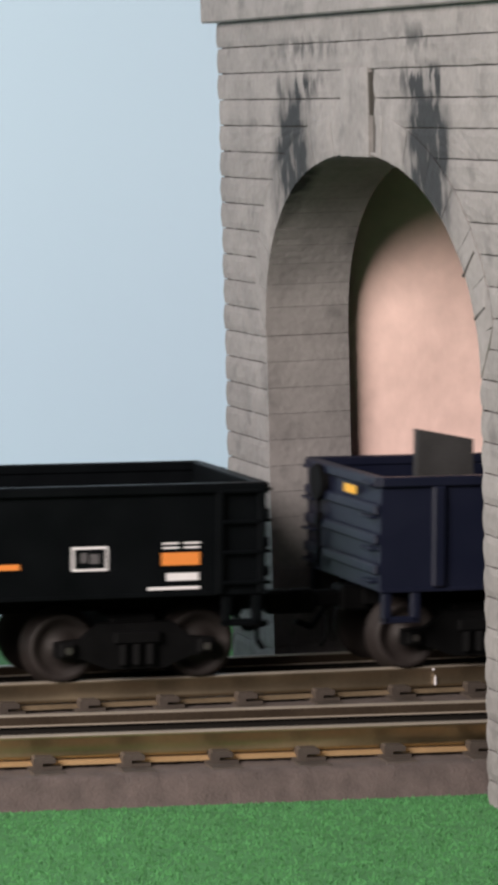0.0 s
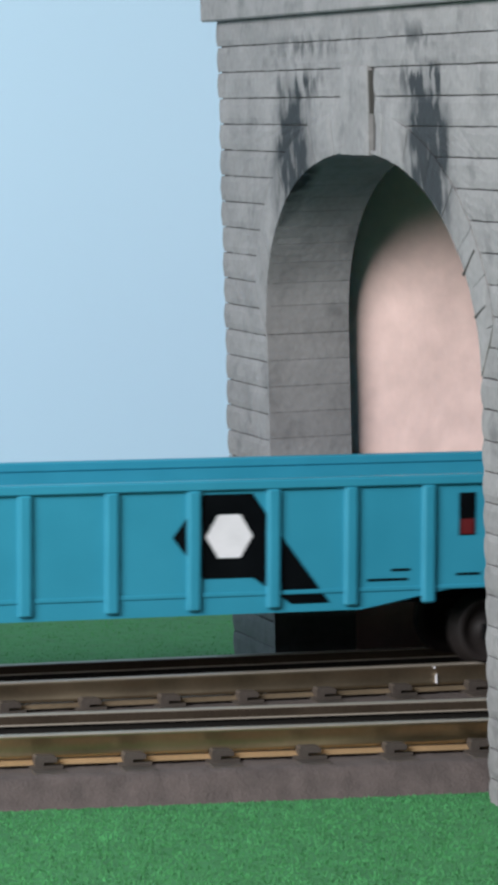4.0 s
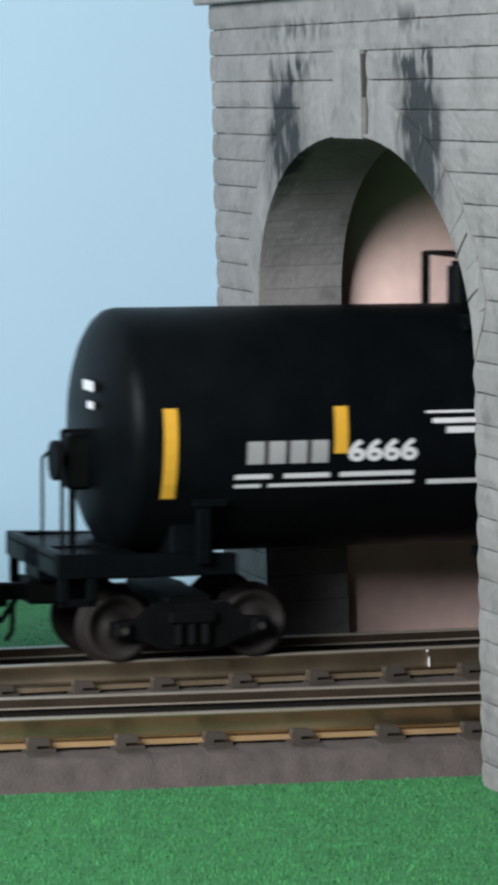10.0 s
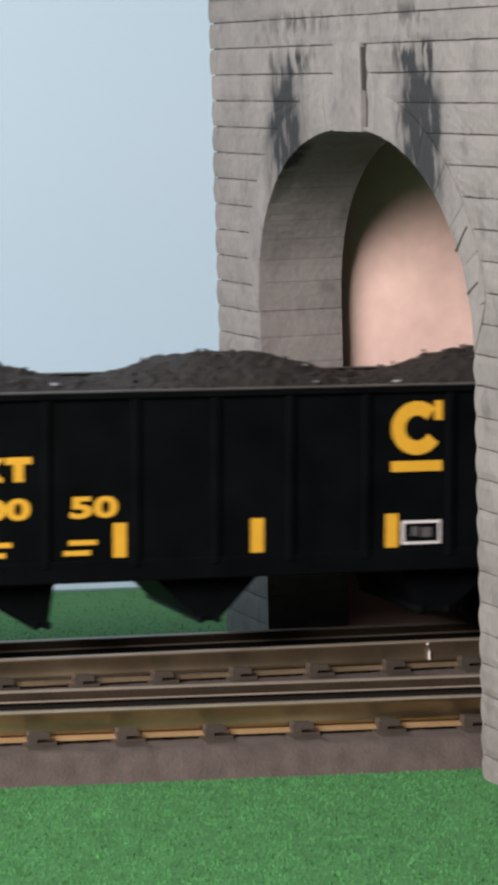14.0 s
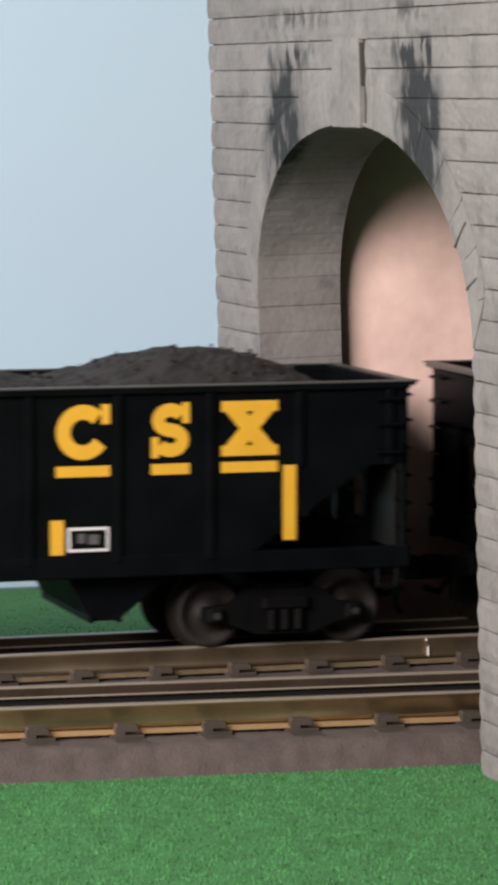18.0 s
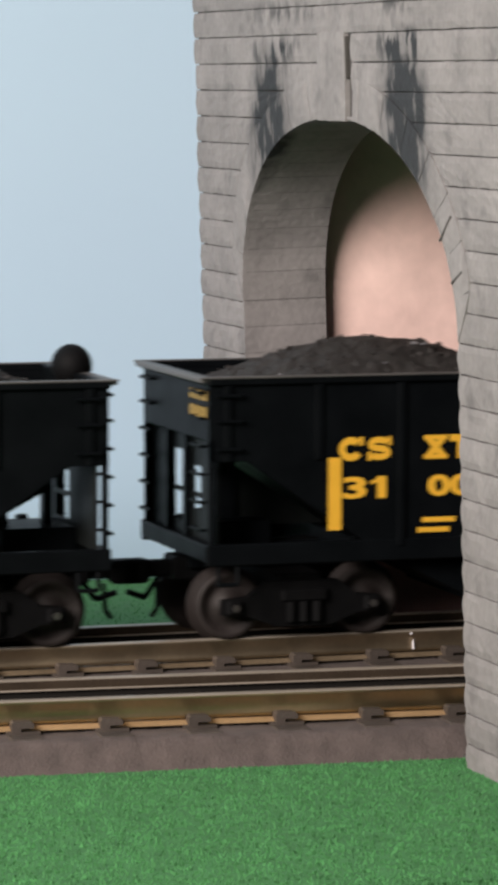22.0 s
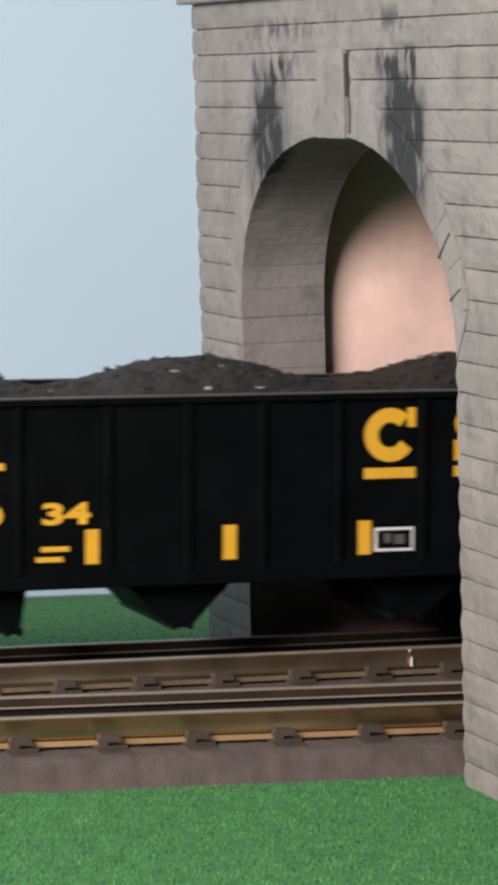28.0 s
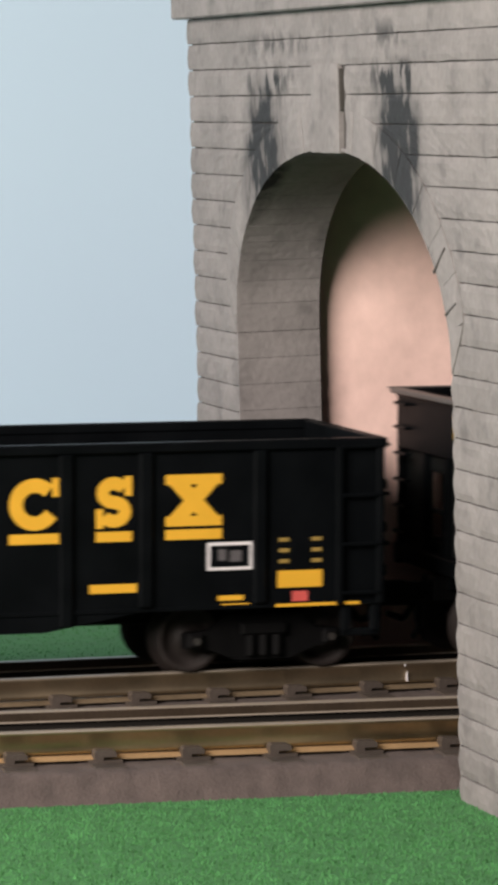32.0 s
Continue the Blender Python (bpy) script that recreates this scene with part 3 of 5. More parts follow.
for ya, za, yb, zb in ((-4.4, 33.0, -6.7, 34.8), (-6.6, 30.1, -8.7, 31.0)):
    bm = bmesh.new()
    rod(bm, (-.06, ya, za), (-.06, yb, zb), .12, 6)
    part("open_joint", bm, M_CORE, portal, "dark open joint beside the arch ring")

# stones of the reveal, along the jambs and the vault
def vault(t):
    """A point of the reveal: 0 to 14 up the far jamb, 14 to 42 over the arch, 42 to 56 down the near jamb."""
    if t <= 14:
        return YC + HALF, GROUND + (SPRING - GROUND) * t / 14
    if t >= 42:
        return YC - HALF, SPRING - (SPRING - GROUND) * (t - 42) / 14
    return arch(math.pi * (t - 14) / 28)


for i in range(56):
    (ya, za), (yb, zb) = vault(i), vault(i + 1)
    d = Vector((0, yb - ya, zb - za)).normalized()
    nrm = Vector((0, -d.z, d.y)) * -1
    if nrm.dot(Vector((0, YC - ya, 10 - za))) > 0:
        nrm = -nrm
    bmq = bmesh.new()
    nx, nv = 8, 3
    g = []
    for j in range(nv + 1):
        row = []
        for k in range(nx + 1):
            u, v = k / nx, j / nv
            vv = min(max(v, .008), .992)
            q = Vector((u * 3, i * 7.3, v))
            h = noise.noise(q) * .02
            vy, vz = vault(i + vv)
            row.append(bmq.verts.new((.05 + u * (DEEP - .05), vy + nrm.y * h, vz + nrm.z * h)))
        g.append(row)
    for r, q in zip(g, g[1:]):
        for k in range(nx):
            bmq.faces.new((r[k], r[k + 1], q[k + 1], q[k]))
    rim = g[0] + [r[-1] for r in g[1:]] + g[-1][-2::-1] + [r[0] for r in g[-2:0:-1]]
    back = [bmq.verts.new(v.co + nrm * .26) for v in rim]
    for a in range(len(rim)):
        b = (a + 1) % len(rim)
        bmq.faces.new((rim[a], rim[b], back[b], back[a]))
    bmesh.ops.recalc_face_normals(bmq, faces=bmq.faces)
    part("vault_stone", bmq, M_STONE, portal, smooth=False)

bm = bmesh.new()
box(bm, -.75, DEEP, RIGHT - 2.4, LEFT + 2.4, TOP, TOP + 3.2, .15)
box(bm, -1.1, DEEP, RIGHT - 2.8, LEFT + 2.8, TOP + 3.2, TOP + 6.0, .2)
part("cornice", bm, M_STONE, portal, "plain projecting stone cornice")

# ---- freight cars: local x along the train, y away, z up from the rail head ----
WHEEL_R = 2.72
wheel_meshes = {}
train = []          # (car, place along the train, wheelsets with their x)
HW = 9.2            # half width of the car bodies
TANK_R, TANK_Z = 9.8, 17.82   # radius and axis height of the tanks


def text_mesh(words, x0, x1, z0, z1, y, curve_r=None, axis_z=TANK_Z, bold=.02, slant=0.0):
    """Written characters fitted into a box on the car's near side."""
    cu = bpy.data.curves.new("words", "FONT")
    cu.body, cu.offset, cu.resolution_u, cu.shear = words, bold, 3, slant
    ob = new("words", cu)
    me = bpy.data.meshes.new_from_object(ob)
    bpy.data.objects.remove(ob)
    bmx = bmesh.new()
    bmx.from_mesh(me)
    bpy.data.meshes.remove(me)
    xs, ys = [v.co.x for v in bmx.verts], [v.co.y for v in bmx.verts]
    ax, bx, ay, by = min(xs), max(xs), min(ys), max(ys)
    for v in bmx.verts:
        x = x0 + (v.co.x - ax) / (bx - ax) * (x1 - x0)
        z = z0 + (v.co.y - ay) / (by - ay) * (z1 - z0)
        yy = y if curve_r is None else -math.sqrt(curve_r ** 2 - (z - axis_z) ** 2) + y
        v.co = (x, yy, z)
    return bmx


def plate(bm, x0, x1, z0, z1, y=-HW - .05, t=.04):
    """A thin painted panel on a flat side."""
    vs = [bm.verts.new(q) for q in ((x0, y, z0), (x1, y, z0), (x1, y, z1), (x0, y, z1),
                                    (x0, y + t, z0), (x1, y + t, z0), (x1, y + t, z1), (x0, y + t, z1))]
    for f in ((0, 1, 2, 3), (5, 4, 7, 6), (1, 5, 6, 2), (4, 0, 3, 7), (3, 2, 6, 7), (0, 4, 5, 1)):
        bm.faces.new([vs[i] for i in f])


def curved_plate(bm, x0, x1, z0, z1, r, lift=.05, zc=TANK_Z, n=6):
    """A thin painted panel that follows a tank's round side."""
    a = []
    for i in range(n + 1):
        z = z0 + (z1 - z0) * i / n
        y = -math.sqrt(max(.01, r * r - (z - zc) ** 2)) - lift
        a.append((bm.verts.new((x0, y, z)), bm.verts.new((x1, y, z))))
    for p, q in zip(a, a[1:]):
        bm.faces.new((p[0], p[1], q[1], q[0]))


def ring_shape(bm, x0, x1, z0, z1, w, y=-HW - .05, n=22, gap=0.0):
    """A thick oval ring, open by gap radians to either side of +x."""
    cx, cz, rx, rz = (x0 + x1) / 2, (z0 + z1) / 2, (x1 - x0) / 2, (z1 - z0) / 2
    o, i = [], []
    for k in range(n):
        a = gap + 2 * (math.pi - gap) * k / (n - 1) if gap else 2 * math.pi * k / n
        o.append(bm.verts.new((cx + rx * math.cos(a), y, cz + rz * math.sin(a))))
        i.append(bm.verts.new((cx + (rx - w) * math.cos(a), y, cz + (rz - w) * math.sin(a))))
    for k in range(n - 1 if gap else n):
        j = (k + 1) % n
        bm.faces.new((o[k], o[j], i[j], i[k]))


def poly(bm, pts, y=-HW - .05):
    bm.faces.new([bm.verts.new((x, y, z)) for x, z in pts])


def band(bm, pts, w, y=-HW - .05):
    """A flat strip of width w along a bent line."""
    left, right = [], []
    for k, (x, z) in enumerate(pts):
        (xa, za), (xb, zb) = pts[max(0, k - 1)], pts[min(len(pts) - 1, k + 1)]
        d = math.hypot(xb - xa, zb - za)
        nx, nz = -(zb - za) / d * w / 2, (xb - xa) / d * w / 2
        left.append(bm.verts.new((x + nx, y, z + nz)))
        right.append(bm.verts.new((x - nx, y, z - nz)))
    for k in range(len(pts) - 1):
        bm.faces.new((right[k], right[k + 1], left[k + 1], left[k]))


def open_ring_shape(bm, x0, x1, z0, z1, w):
    """A thick ring open to +x, with an upright block at its upper end."""
    cx, cz, rx, rz = (x0 + x1) / 2, (z0 + z1) / 2, (x1 - x0 - w) / 2, (z1 - z0 - w) / 2
    band(bm, [(cx + rx * math.cos(a), cz + rz * math.sin(a)) for a in [.75 + (2 * math.pi - 1.3) * k / 20 for k in range(21)]], w)
    poly(bm, [(x1 - w * .62, z0 + (z1 - z0) * .64), (x1, z0 + (z1 - z0) * .64), (x1, z1), (x1 - w * .62, z1)], y=-HW - .055)


def double_bend_shape(bm, x0, x1, z0, z1, w):
    """A thick strip bent twice, with blocks at both ends."""
    X = lambda u: x0 + (x1 - x0) * u
    Z = lambda v: z0 + (z1 - z0) * v
    h = w / 2
    cx, rx = (x0 + x1) / 2, (x1 - x0) / 2 - h
    rz = (z1 - z0 - w) / 4
    upper = [(cx + rx * math.cos(a), z1 - h - rz + rz * math.sin(a)) for a in [.5 + (1.5 * math.pi - .9) * k / 10 for k in range(11)]]
    lower = [(cx + rx * math.cos(a), z0 + h + rz + rz * math.sin(a)) for a in [.5 * math.pi - .4 - (1.5 * math.pi - .9) * k / 10 for k in range(11)]]
    band(bm, upper + lower, w * .92)
    poly(bm, [(X(1) - w * .55, Z(.62)), (X(1), Z(.62)), (X(1), z1), (X(1) - w * .55, z1)], y=-HW - .055)
    poly(bm, [(x0, z0), (x0 + w * .55, z0), (x0 + w * .55, Z(.38)), (x0, Z(.38))], y=-HW - .055)


def hourglass_shape(bm, x0, x1, z0, z1, w):
    """Two bars and a crossing pair of broad bands."""
    poly(bm, [(x0, z1 - w * .72), (x0, z1), (x1, z1), (x1, z1 - w * .72)])
    poly(bm, [(x0, z0), (x0, z0 + w * .72), (x1, z0 + w * .72), (x1, z0)])
    d, e = (x1 - x0) * .36, (x1 - x0) * .07
    poly(bm, [(x0 + e, z1 - w * .7), (x0 + e + d, z1 - w * .7), (x1 - e, z0 + w * .7), (x1 - e - d, z0 + w * .7)], y=-HW - .053)
    poly(bm, [(x1 - e - d, z1 - w * .7), (x1 - e, z1 - w * .7), (x0 + e + d, z0 + w * .7), (x0 + e, z0 + w * .7)], y=-HW - .056)


def flag_stroke(bm, x, z0, z1, w):
    """An upright stroke with a small flag and no foot."""
    plate(bm, x - w, x, z0, z1)
    poly(bm, [(x - w * 1.75, z0 + (z1 - z0) * .62), (x - w * .95, z0 + (z1 - z0) * .74), (x - w * .95, z1), (x - w * 1.3, z0 + (z1 - z0) * .84), (x - w * 1.75, z0 + (z1 - z0) * .80)])


def wheelset(car, x):
    """An axle with two flanged wheels, free to turn."""
    if "wheelset" not in wheel_meshes:
        b = bmesh.new()
        for s in (-1, 1):
            prof = [(s * 5.55, .0), (s * 5.55, .5), (s * 5.25, .55), (s * 5.2, 1.0), (s * 4.95, 1.25), (s * 4.95, 1.95), (s * 5.3, 2.2),
                    (s * 5.32, 2.62), (s * 5.2, WHEEL_R - .03), (s * 4.2, WHEEL_R), (s * 3.95, WHEEL_R + .45), (s * 3.7, WHEEL_R + .4),
                    (s * 3.6, 2.2), (s * 3.9, 1.2), (s * 3.6, .0)]
            lathe(b, prof, 28)
        bmesh.ops.rotate(b, verts=b.verts, matrix=Matrix.Rotation(math.pi / 2, 3, "Z"))
        rod(b, (0, -4, 0), (0, 4, 0), .6, 10)
        ob = part("wheelset", b, M_WHEEL, car, "brown metal wheels on an axle", smooth=True)
        wheel_meshes["wheelset"] = ob
    else:
        ob = share("wheelset", wheel_meshes["wheelset"], car, Matrix())
        ob["label"] = "brown metal wheels on an axle"
    ob.matrix_basis = pose(x * MM, 0, WHEEL_R * MM)
    return ob


def truck(car, xc, wb=11.2):
    """Side frames with journals and springs, bolster, and two wheelsets."""
    key = ("truck", wb)
    if key not in wheel_meshes:
        b = bmesh.new()
        box(b, -1.9, 1.9, -6, 6, 2.6, 5.2, .2)
        wheel_meshes[key] = part("truck", b, M_UNDER, car, "black cast truck")
        wheel_meshes[key].matrix_basis = pose(xc * MM, 0, 0)
        h = wb / 2
        kids = []
        for s in (-1, 1):
            b = bmesh.new()
            y0, y1 = sorted((s * 5.75, s * 6.75))
            prism(b, [(-h - .9, 2.1), (-h + 1.1, 2.0), (-2.3, 1.1), (2.3, 1.1), (h - 1.1, 2.0), (h + .9, 2.1), (h + .9, 3.3),
                      (h - 1.2, 3.5), (3.0, 4.7), (-3.0, 4.7), (-h + 1.2, 3.5), (-h - .9, 3.3)], y0, y1)
            for q in (-h, h):
                box(b, q - .7, q + .7, *sorted((s * 6.7, s * 7.25)), 2.1, 3.4, .25)
            box(b, -1.9, 1.9, *sorted((s * 6.6, s * 7.3)), 3.1, 4.1, .15)
            kids.append(part("side_frame", b, M_UNDER, wheel_meshes[key]))
            for q in (-1.1, 0, 1.1):
                b = bmesh.new()
                rod(b, (q, s * 6.95, 1.5), (q, s * 6.95, 3.1), .42, 8)
                kids.append(part("spring", b, M_UNDER, wheel_meshes[key]))
            for q in (-h, h):
                b = bmesh.new()
                rod(b, (q, s * 7.42, 2.75), (q, s * 7.2, 2.75), .3, 8)
                kids.append(part("axle_cap", b, M_STEEL, wheel_meshes[key], "bright axle end"))
        wheel_meshes[key + ("kids",)] = kids
    else:
        t = share("truck", wheel_meshes[key], car, pose(xc * MM, 0, 0))
        t["label"] = "black cast truck"
        for k in wheel_meshes[key + ("kids",)]:
            o = share(k.name.split(".")[0], k, t, Matrix())
            if o.data.materials[0] == M_STEEL:
                o["label"] = "bright axle end"
    return [(wheelset(car, xc - wb / 2), xc - wb / 2), (wheelset(car, xc + wb / 2), xc + wb / 2)]


def coupler(car, x_end, s, reach):
    """A knuckle coupler with its box; s: +1 front, -1 back."""
    b = bmesh.new()
    box(b, *sorted((x_end - s * 3, x_end + s * .6)), -1.5, 1.5, 4.3, 6.3, .2)
    box(b, *sorted((x_end, x_end + s * (reach - 1.3))), -.7, .7, 4.6, 5.9, .2)
    box(b, *sorted((x_end + s * (reach - 1.9), x_end + s * reach)), -1.35, .5, 4.2, 6.1, .25)
    box(b, *sorted((x_end + s * (reach - 1.0), x_end + s * (reach + 1.0))), -1.5, -.7, 4.2, 6.1, .2)
    wire(b, [(x_end + s * 1.8, -1.2, 4.3), (x_end + s * 1.9, -1.3, 2.2), (x_end + s * 2.4, -1.3, 1.5)], .22)
    wire(b, [(x_end + s * .5, 2.2, 4.6), (x_end + s * 2.0, 2.0, 2.6), (x_end + s * 3.6, 1.4, 3.2)], .25)
    part("coupler", b, M_UNDER, car, "black knuckle coupler with air hose")


def new_car(name, label, category="freight car"):
    c = new(name)
    return tagged(c, label, category, group="freight train")


def grabs(c, m, x, y, zs, w, axis="y", r=.13, out=.45, s=1):
    """Grab irons that stand off a face, each a part."""
    first = None
    for z in zs:
        if first is None:
            b = bmesh.new()
            if axis == "y":
                wire(b, [(0, -w / 2, 0), (s * out, -w / 2, 0), (s * out, w / 2, 0), (0, w / 2, 0)], r, 5)
            else:
                wire(b, [(-w / 2, 0, 0), (-w / 2, -out, 0), (w / 2, -out, 0), (w / 2, 0, 0)], r, 5)
            first = part("grab_iron", b, m, c)
            first.matrix_basis = pose(x * MM, y * MM, z * MM)
        else:
            share("grab_iron", first, c, pose(x * MM, y * MM, z * MM))


# open hopper with coal ------------------------------------------------------
HOP_TOP, HOP_SILL, HOP_L = 21.15, 7.55, 40.0
RIBS = (-38.5, -31.0, -24.1, -16.8, -9.65, -3.2, 2.9, 9.2, 16.25, 23.7, 31.0, 38.5)


def hopper_shell():
    c = new_car("hopper_car", "black open-top hopper car heaped with coal, yellow markings", "hopper car")
    side = [(-HOP_L, HOP_TOP), (HOP_L, HOP_TOP), (HOP_L, 14.6), (36.9, 14.6), (26.5, HOP_SILL), (-26.5, HOP_SILL), (-36.9, 14.6), (-HOP_L, 14.6)]
    for y0, y1, s in ((-HW, -HW + .5, -1), (HW - .5, HW, 1)):
        b = bmesh.new()
        prism(b, side, y0, y1)
        part("side_sheet", b, M_BLACK, c)
        for x in RIBS:
            b = bmesh.new()
            yy = sorted((s * HW, s * (HW + .04)))
            box(b, x - .32, x + .32, yy[0] - (.22 if s < 0 else 0), yy[1] + (.22 if s > 0 else 0), HOP_SILL if abs(x) < 31 else 14.6, HOP_TOP - .5, .06)
            part("rib", b, M_BLACK, c)
        b = bmesh.new()
        box(b, -HOP_L - .1, HOP_L + .1, *sorted((s * (HW - .55), s * (HW + .38))), HOP_TOP - .55, HOP_TOP + .05, .1)
        part("top_chord", b, M_BLACK, c)
        # thin added strip: the chord's edge highlight as grey colour
        b = bmesh.new()
        box(b, -HOP_L - .75, HOP_L + .75, *sorted((s * (HW - .3), s * (HW + .46))), HOP_TOP - .03, HOP_TOP + .13, .05)
        part("chord_highlight", b, M_LIP, c, "grey strip painted as a highlight along the top chord")
        b = bmesh.new()
        box(b, -HOP_L - .2, HOP_L + .2, *sorted((s * (HW - .6), s * (HW + .15))), HOP_SILL - 1.15, HOP_SILL + .55, .1)
        part("side_sill", b, M_BLACK, c)
    for e in (-1, 1):
        b = bmesh.new()
        prism(b, [(e * 38.9, 16.6), (e * 38.9, 17.2), (e * 24.6, 7.6), (e * 24.6, 7.0)], -HW + .5, HW - .5)
        part("slope_sheet", b, M_SLOPE, c, "dusty black sloping end sheet")
        b = bmesh.new()
        box(b, *sorted((e * (HOP_L - .6), e * HOP_L)), -HW + .5, HW - .5, 16.2, HOP_TOP, .08)
        box(b, *sorted((e * (HOP_L - .7), e * (HOP_L + .2))), -HW, HW, HOP_TOP - .6, HOP_TOP + .05, .1)
        part("end_sheet", b, M_BLACK, c)
        # real ledge; its grey is the edge highlight put into the paint
        b = bmesh.new()
        box(b, *sorted((e * (HOP_L - .2), e * (HOP_L + .75))), -HW, HW, HOP_TOP - .35, HOP_TOP + .09, .1)
        part("end_ledge", b, M_LIP, c, "ledge over the car end, its highlight painted grey")
        b = bmesh.new()
        for s in (-1, 1):
            if s < 0 or e < 0:
                box(b, *sorted((e * (HOP_L - (.5 if s < 0 else 1.5)), e * HOP_L)), *sorted((s * (HW - .5), s * HW)), HOP_SILL, 16.4, .1)
            y = s * 3.0 if s > 0 or e > 0 else -1.2
            box(b, *sorted((e * (HOP_L - .9), e * (HOP_L - .2))), *sorted((y, y + s * .9)), HOP_SILL, 16.4, .1)
        box(b, *sorted((e * (HOP_L - 1.0), e * (HOP_L + .25))), -HW, HW, HOP_SILL - .9, HOP_SILL + .5, .12)
        box(b, *sorted((e * 26, e * (HOP_L - .5))), -2.0, 2.0, 5.3, 7.3, .15)
        part("end_frame", b, M_BLACK, c)
        b = bmesh.new()
        plate = sorted((e * (HOP_L - 1.0), e * (HOP_L - .7)))
        box(b, *plate, 3.2, 4.8 if e > 0 else 8.6, HOP_SILL, 16.6, .05)
        if e > 0:
            slots = ((-.9, 3.2, 9.5, 13.4),)
            box(b, *plate, -8.7, -.9, HOP_SILL, 16.6, .05)
        else:
            slots = ((0.0, 3.2, 8.9, 14.7), (-4.7, -2.3, 10.3, 13.8))
            box(b, *plate, -2.3, 0.0, HOP_SILL, 16.6, .05)
            box(b, *plate, -8.7, -4.7, HOP_SILL, 16.6, .05)
        for y0, y1, z0, z1 in slots:
            box(b, *plate, y0, y1, z1, 16.6, .05)
            box(b, *plate, y0, y1, 11.3, 11.65, .05)
            box(b, *plate, y0, y1, HOP_SILL, z0, .05)
        part("end_plate", b, M_SLOPE, c, "dull black slotted plate in the car end")
        b = bmesh.new()
        box(b, *sorted((e * 27.6, e * 28.4)), -HW + .6, HW - .6, 6.6, 8.4, .1)
        part("bolster", b, M_BLACK, c)
        b = bmesh.new()
        if e > 0:
            prism(b, [(33.9, 12.2), (28.6, 8.9), (34.3, 8.9)], -.3, .3)
        else:
            prism(b, [(-36.8, 14.4), (-27.4, 8.5), (-36.0, 8.5)], -.3, .3)
        part("web_plate", b, M_SLOPE, c, "dusty black web plate under the slope sheet")
        b = bmesh.new()
        if e > 0:
            prism(b, [(33.6, 9.9), (37.0, 11.7), (37.0, 8.8), (37.7, 8.8), (37.7, 15.6), (33.6, 12.8)], -.7, .4)
        else:
            prism(b, [(-35.2, 14.0), (-35.2, 8.8), (-36.9, 8.8), (-36.9, 15.2)], -.7, .4)
        box(b, *sorted((e * 33.0, e * 39.0)), -3.4, 3.4, 7.0, 9.2, .15)
        part("end_strut", b, M_BLACK, c, "black diagonal strut over the end platform")
        for s in (-1, 1):
            grabs(c, M_BLACK, e * HOP_L, s * 7.2, (9.2, 11.4, 13.6, 15.8, 18.0, 20.0), 2.6, "y", .14, .5, e)
        grabs(c, M_BLACK, e * (HOP_L - 1.6), -HW - .1, (15.6, 17.8, 19.8), 1.9, "x", .13, .4)
        b = bmesh.new()
        wire(b, [(e * (HOP_L - .8), -HW + .2, 7), (e * (HOP_L - .8), -HW + .1, 4.9), (e * (HOP_L - 2.4), -HW + .1, 4.9), (e * (HOP_L - 2.4), -HW + .2, 7)], .18)
        part("stirrup_step", b, M_BLACK, c)
        b = bmesh.new()
        rod(b, (e * 32.5, 2.6, 8.2), (e * 35.4, 2.6, 8.2), 1.0, 14)
        rod(b, (e * 36.0, 4.0, 8.6), (e * 36.8, 4.0, 8.6), .9, 12)
        wire(b, [(e * 37.6, 4.0, 8.6), (e * 35, 2.6, 8.2), (e * 31, 1.5, 7.6)], .2)
        part("brake_gear", b, M_UNDER, c)
        coupler(c, e * HOP_L, e, 4.35)
    for lo in ([(-25.0, 6.8), (-17.2, 2.8), (-16.2, 2.8), (-15.6, 6.8)], [(-8.1, 6.8), (-3.8, 2.8), (-2.4, 2.8), (1.4, 6.8)],
               [(12.4, 6.8), (14.6, 2.8), (16.8, 2.8), (21.6, 6.8)]):
        b = bmesh.new()
        prism(b, lo, -7.4, 7.4)
        for q in (lo[1][0], lo[2][0]):
            box(b, q - .22, q + .22, -7.6, 7.6, 2.65, 3.3, .08)
        part("discharge_hopper", b, M_BLACK, c)
    b = bmesh.new()
    box(b, -36, 36, -1.2, 1.2, 5.6, 7.4, .15)
    part("centre_sill", b, M_UNDER, c)
    return c


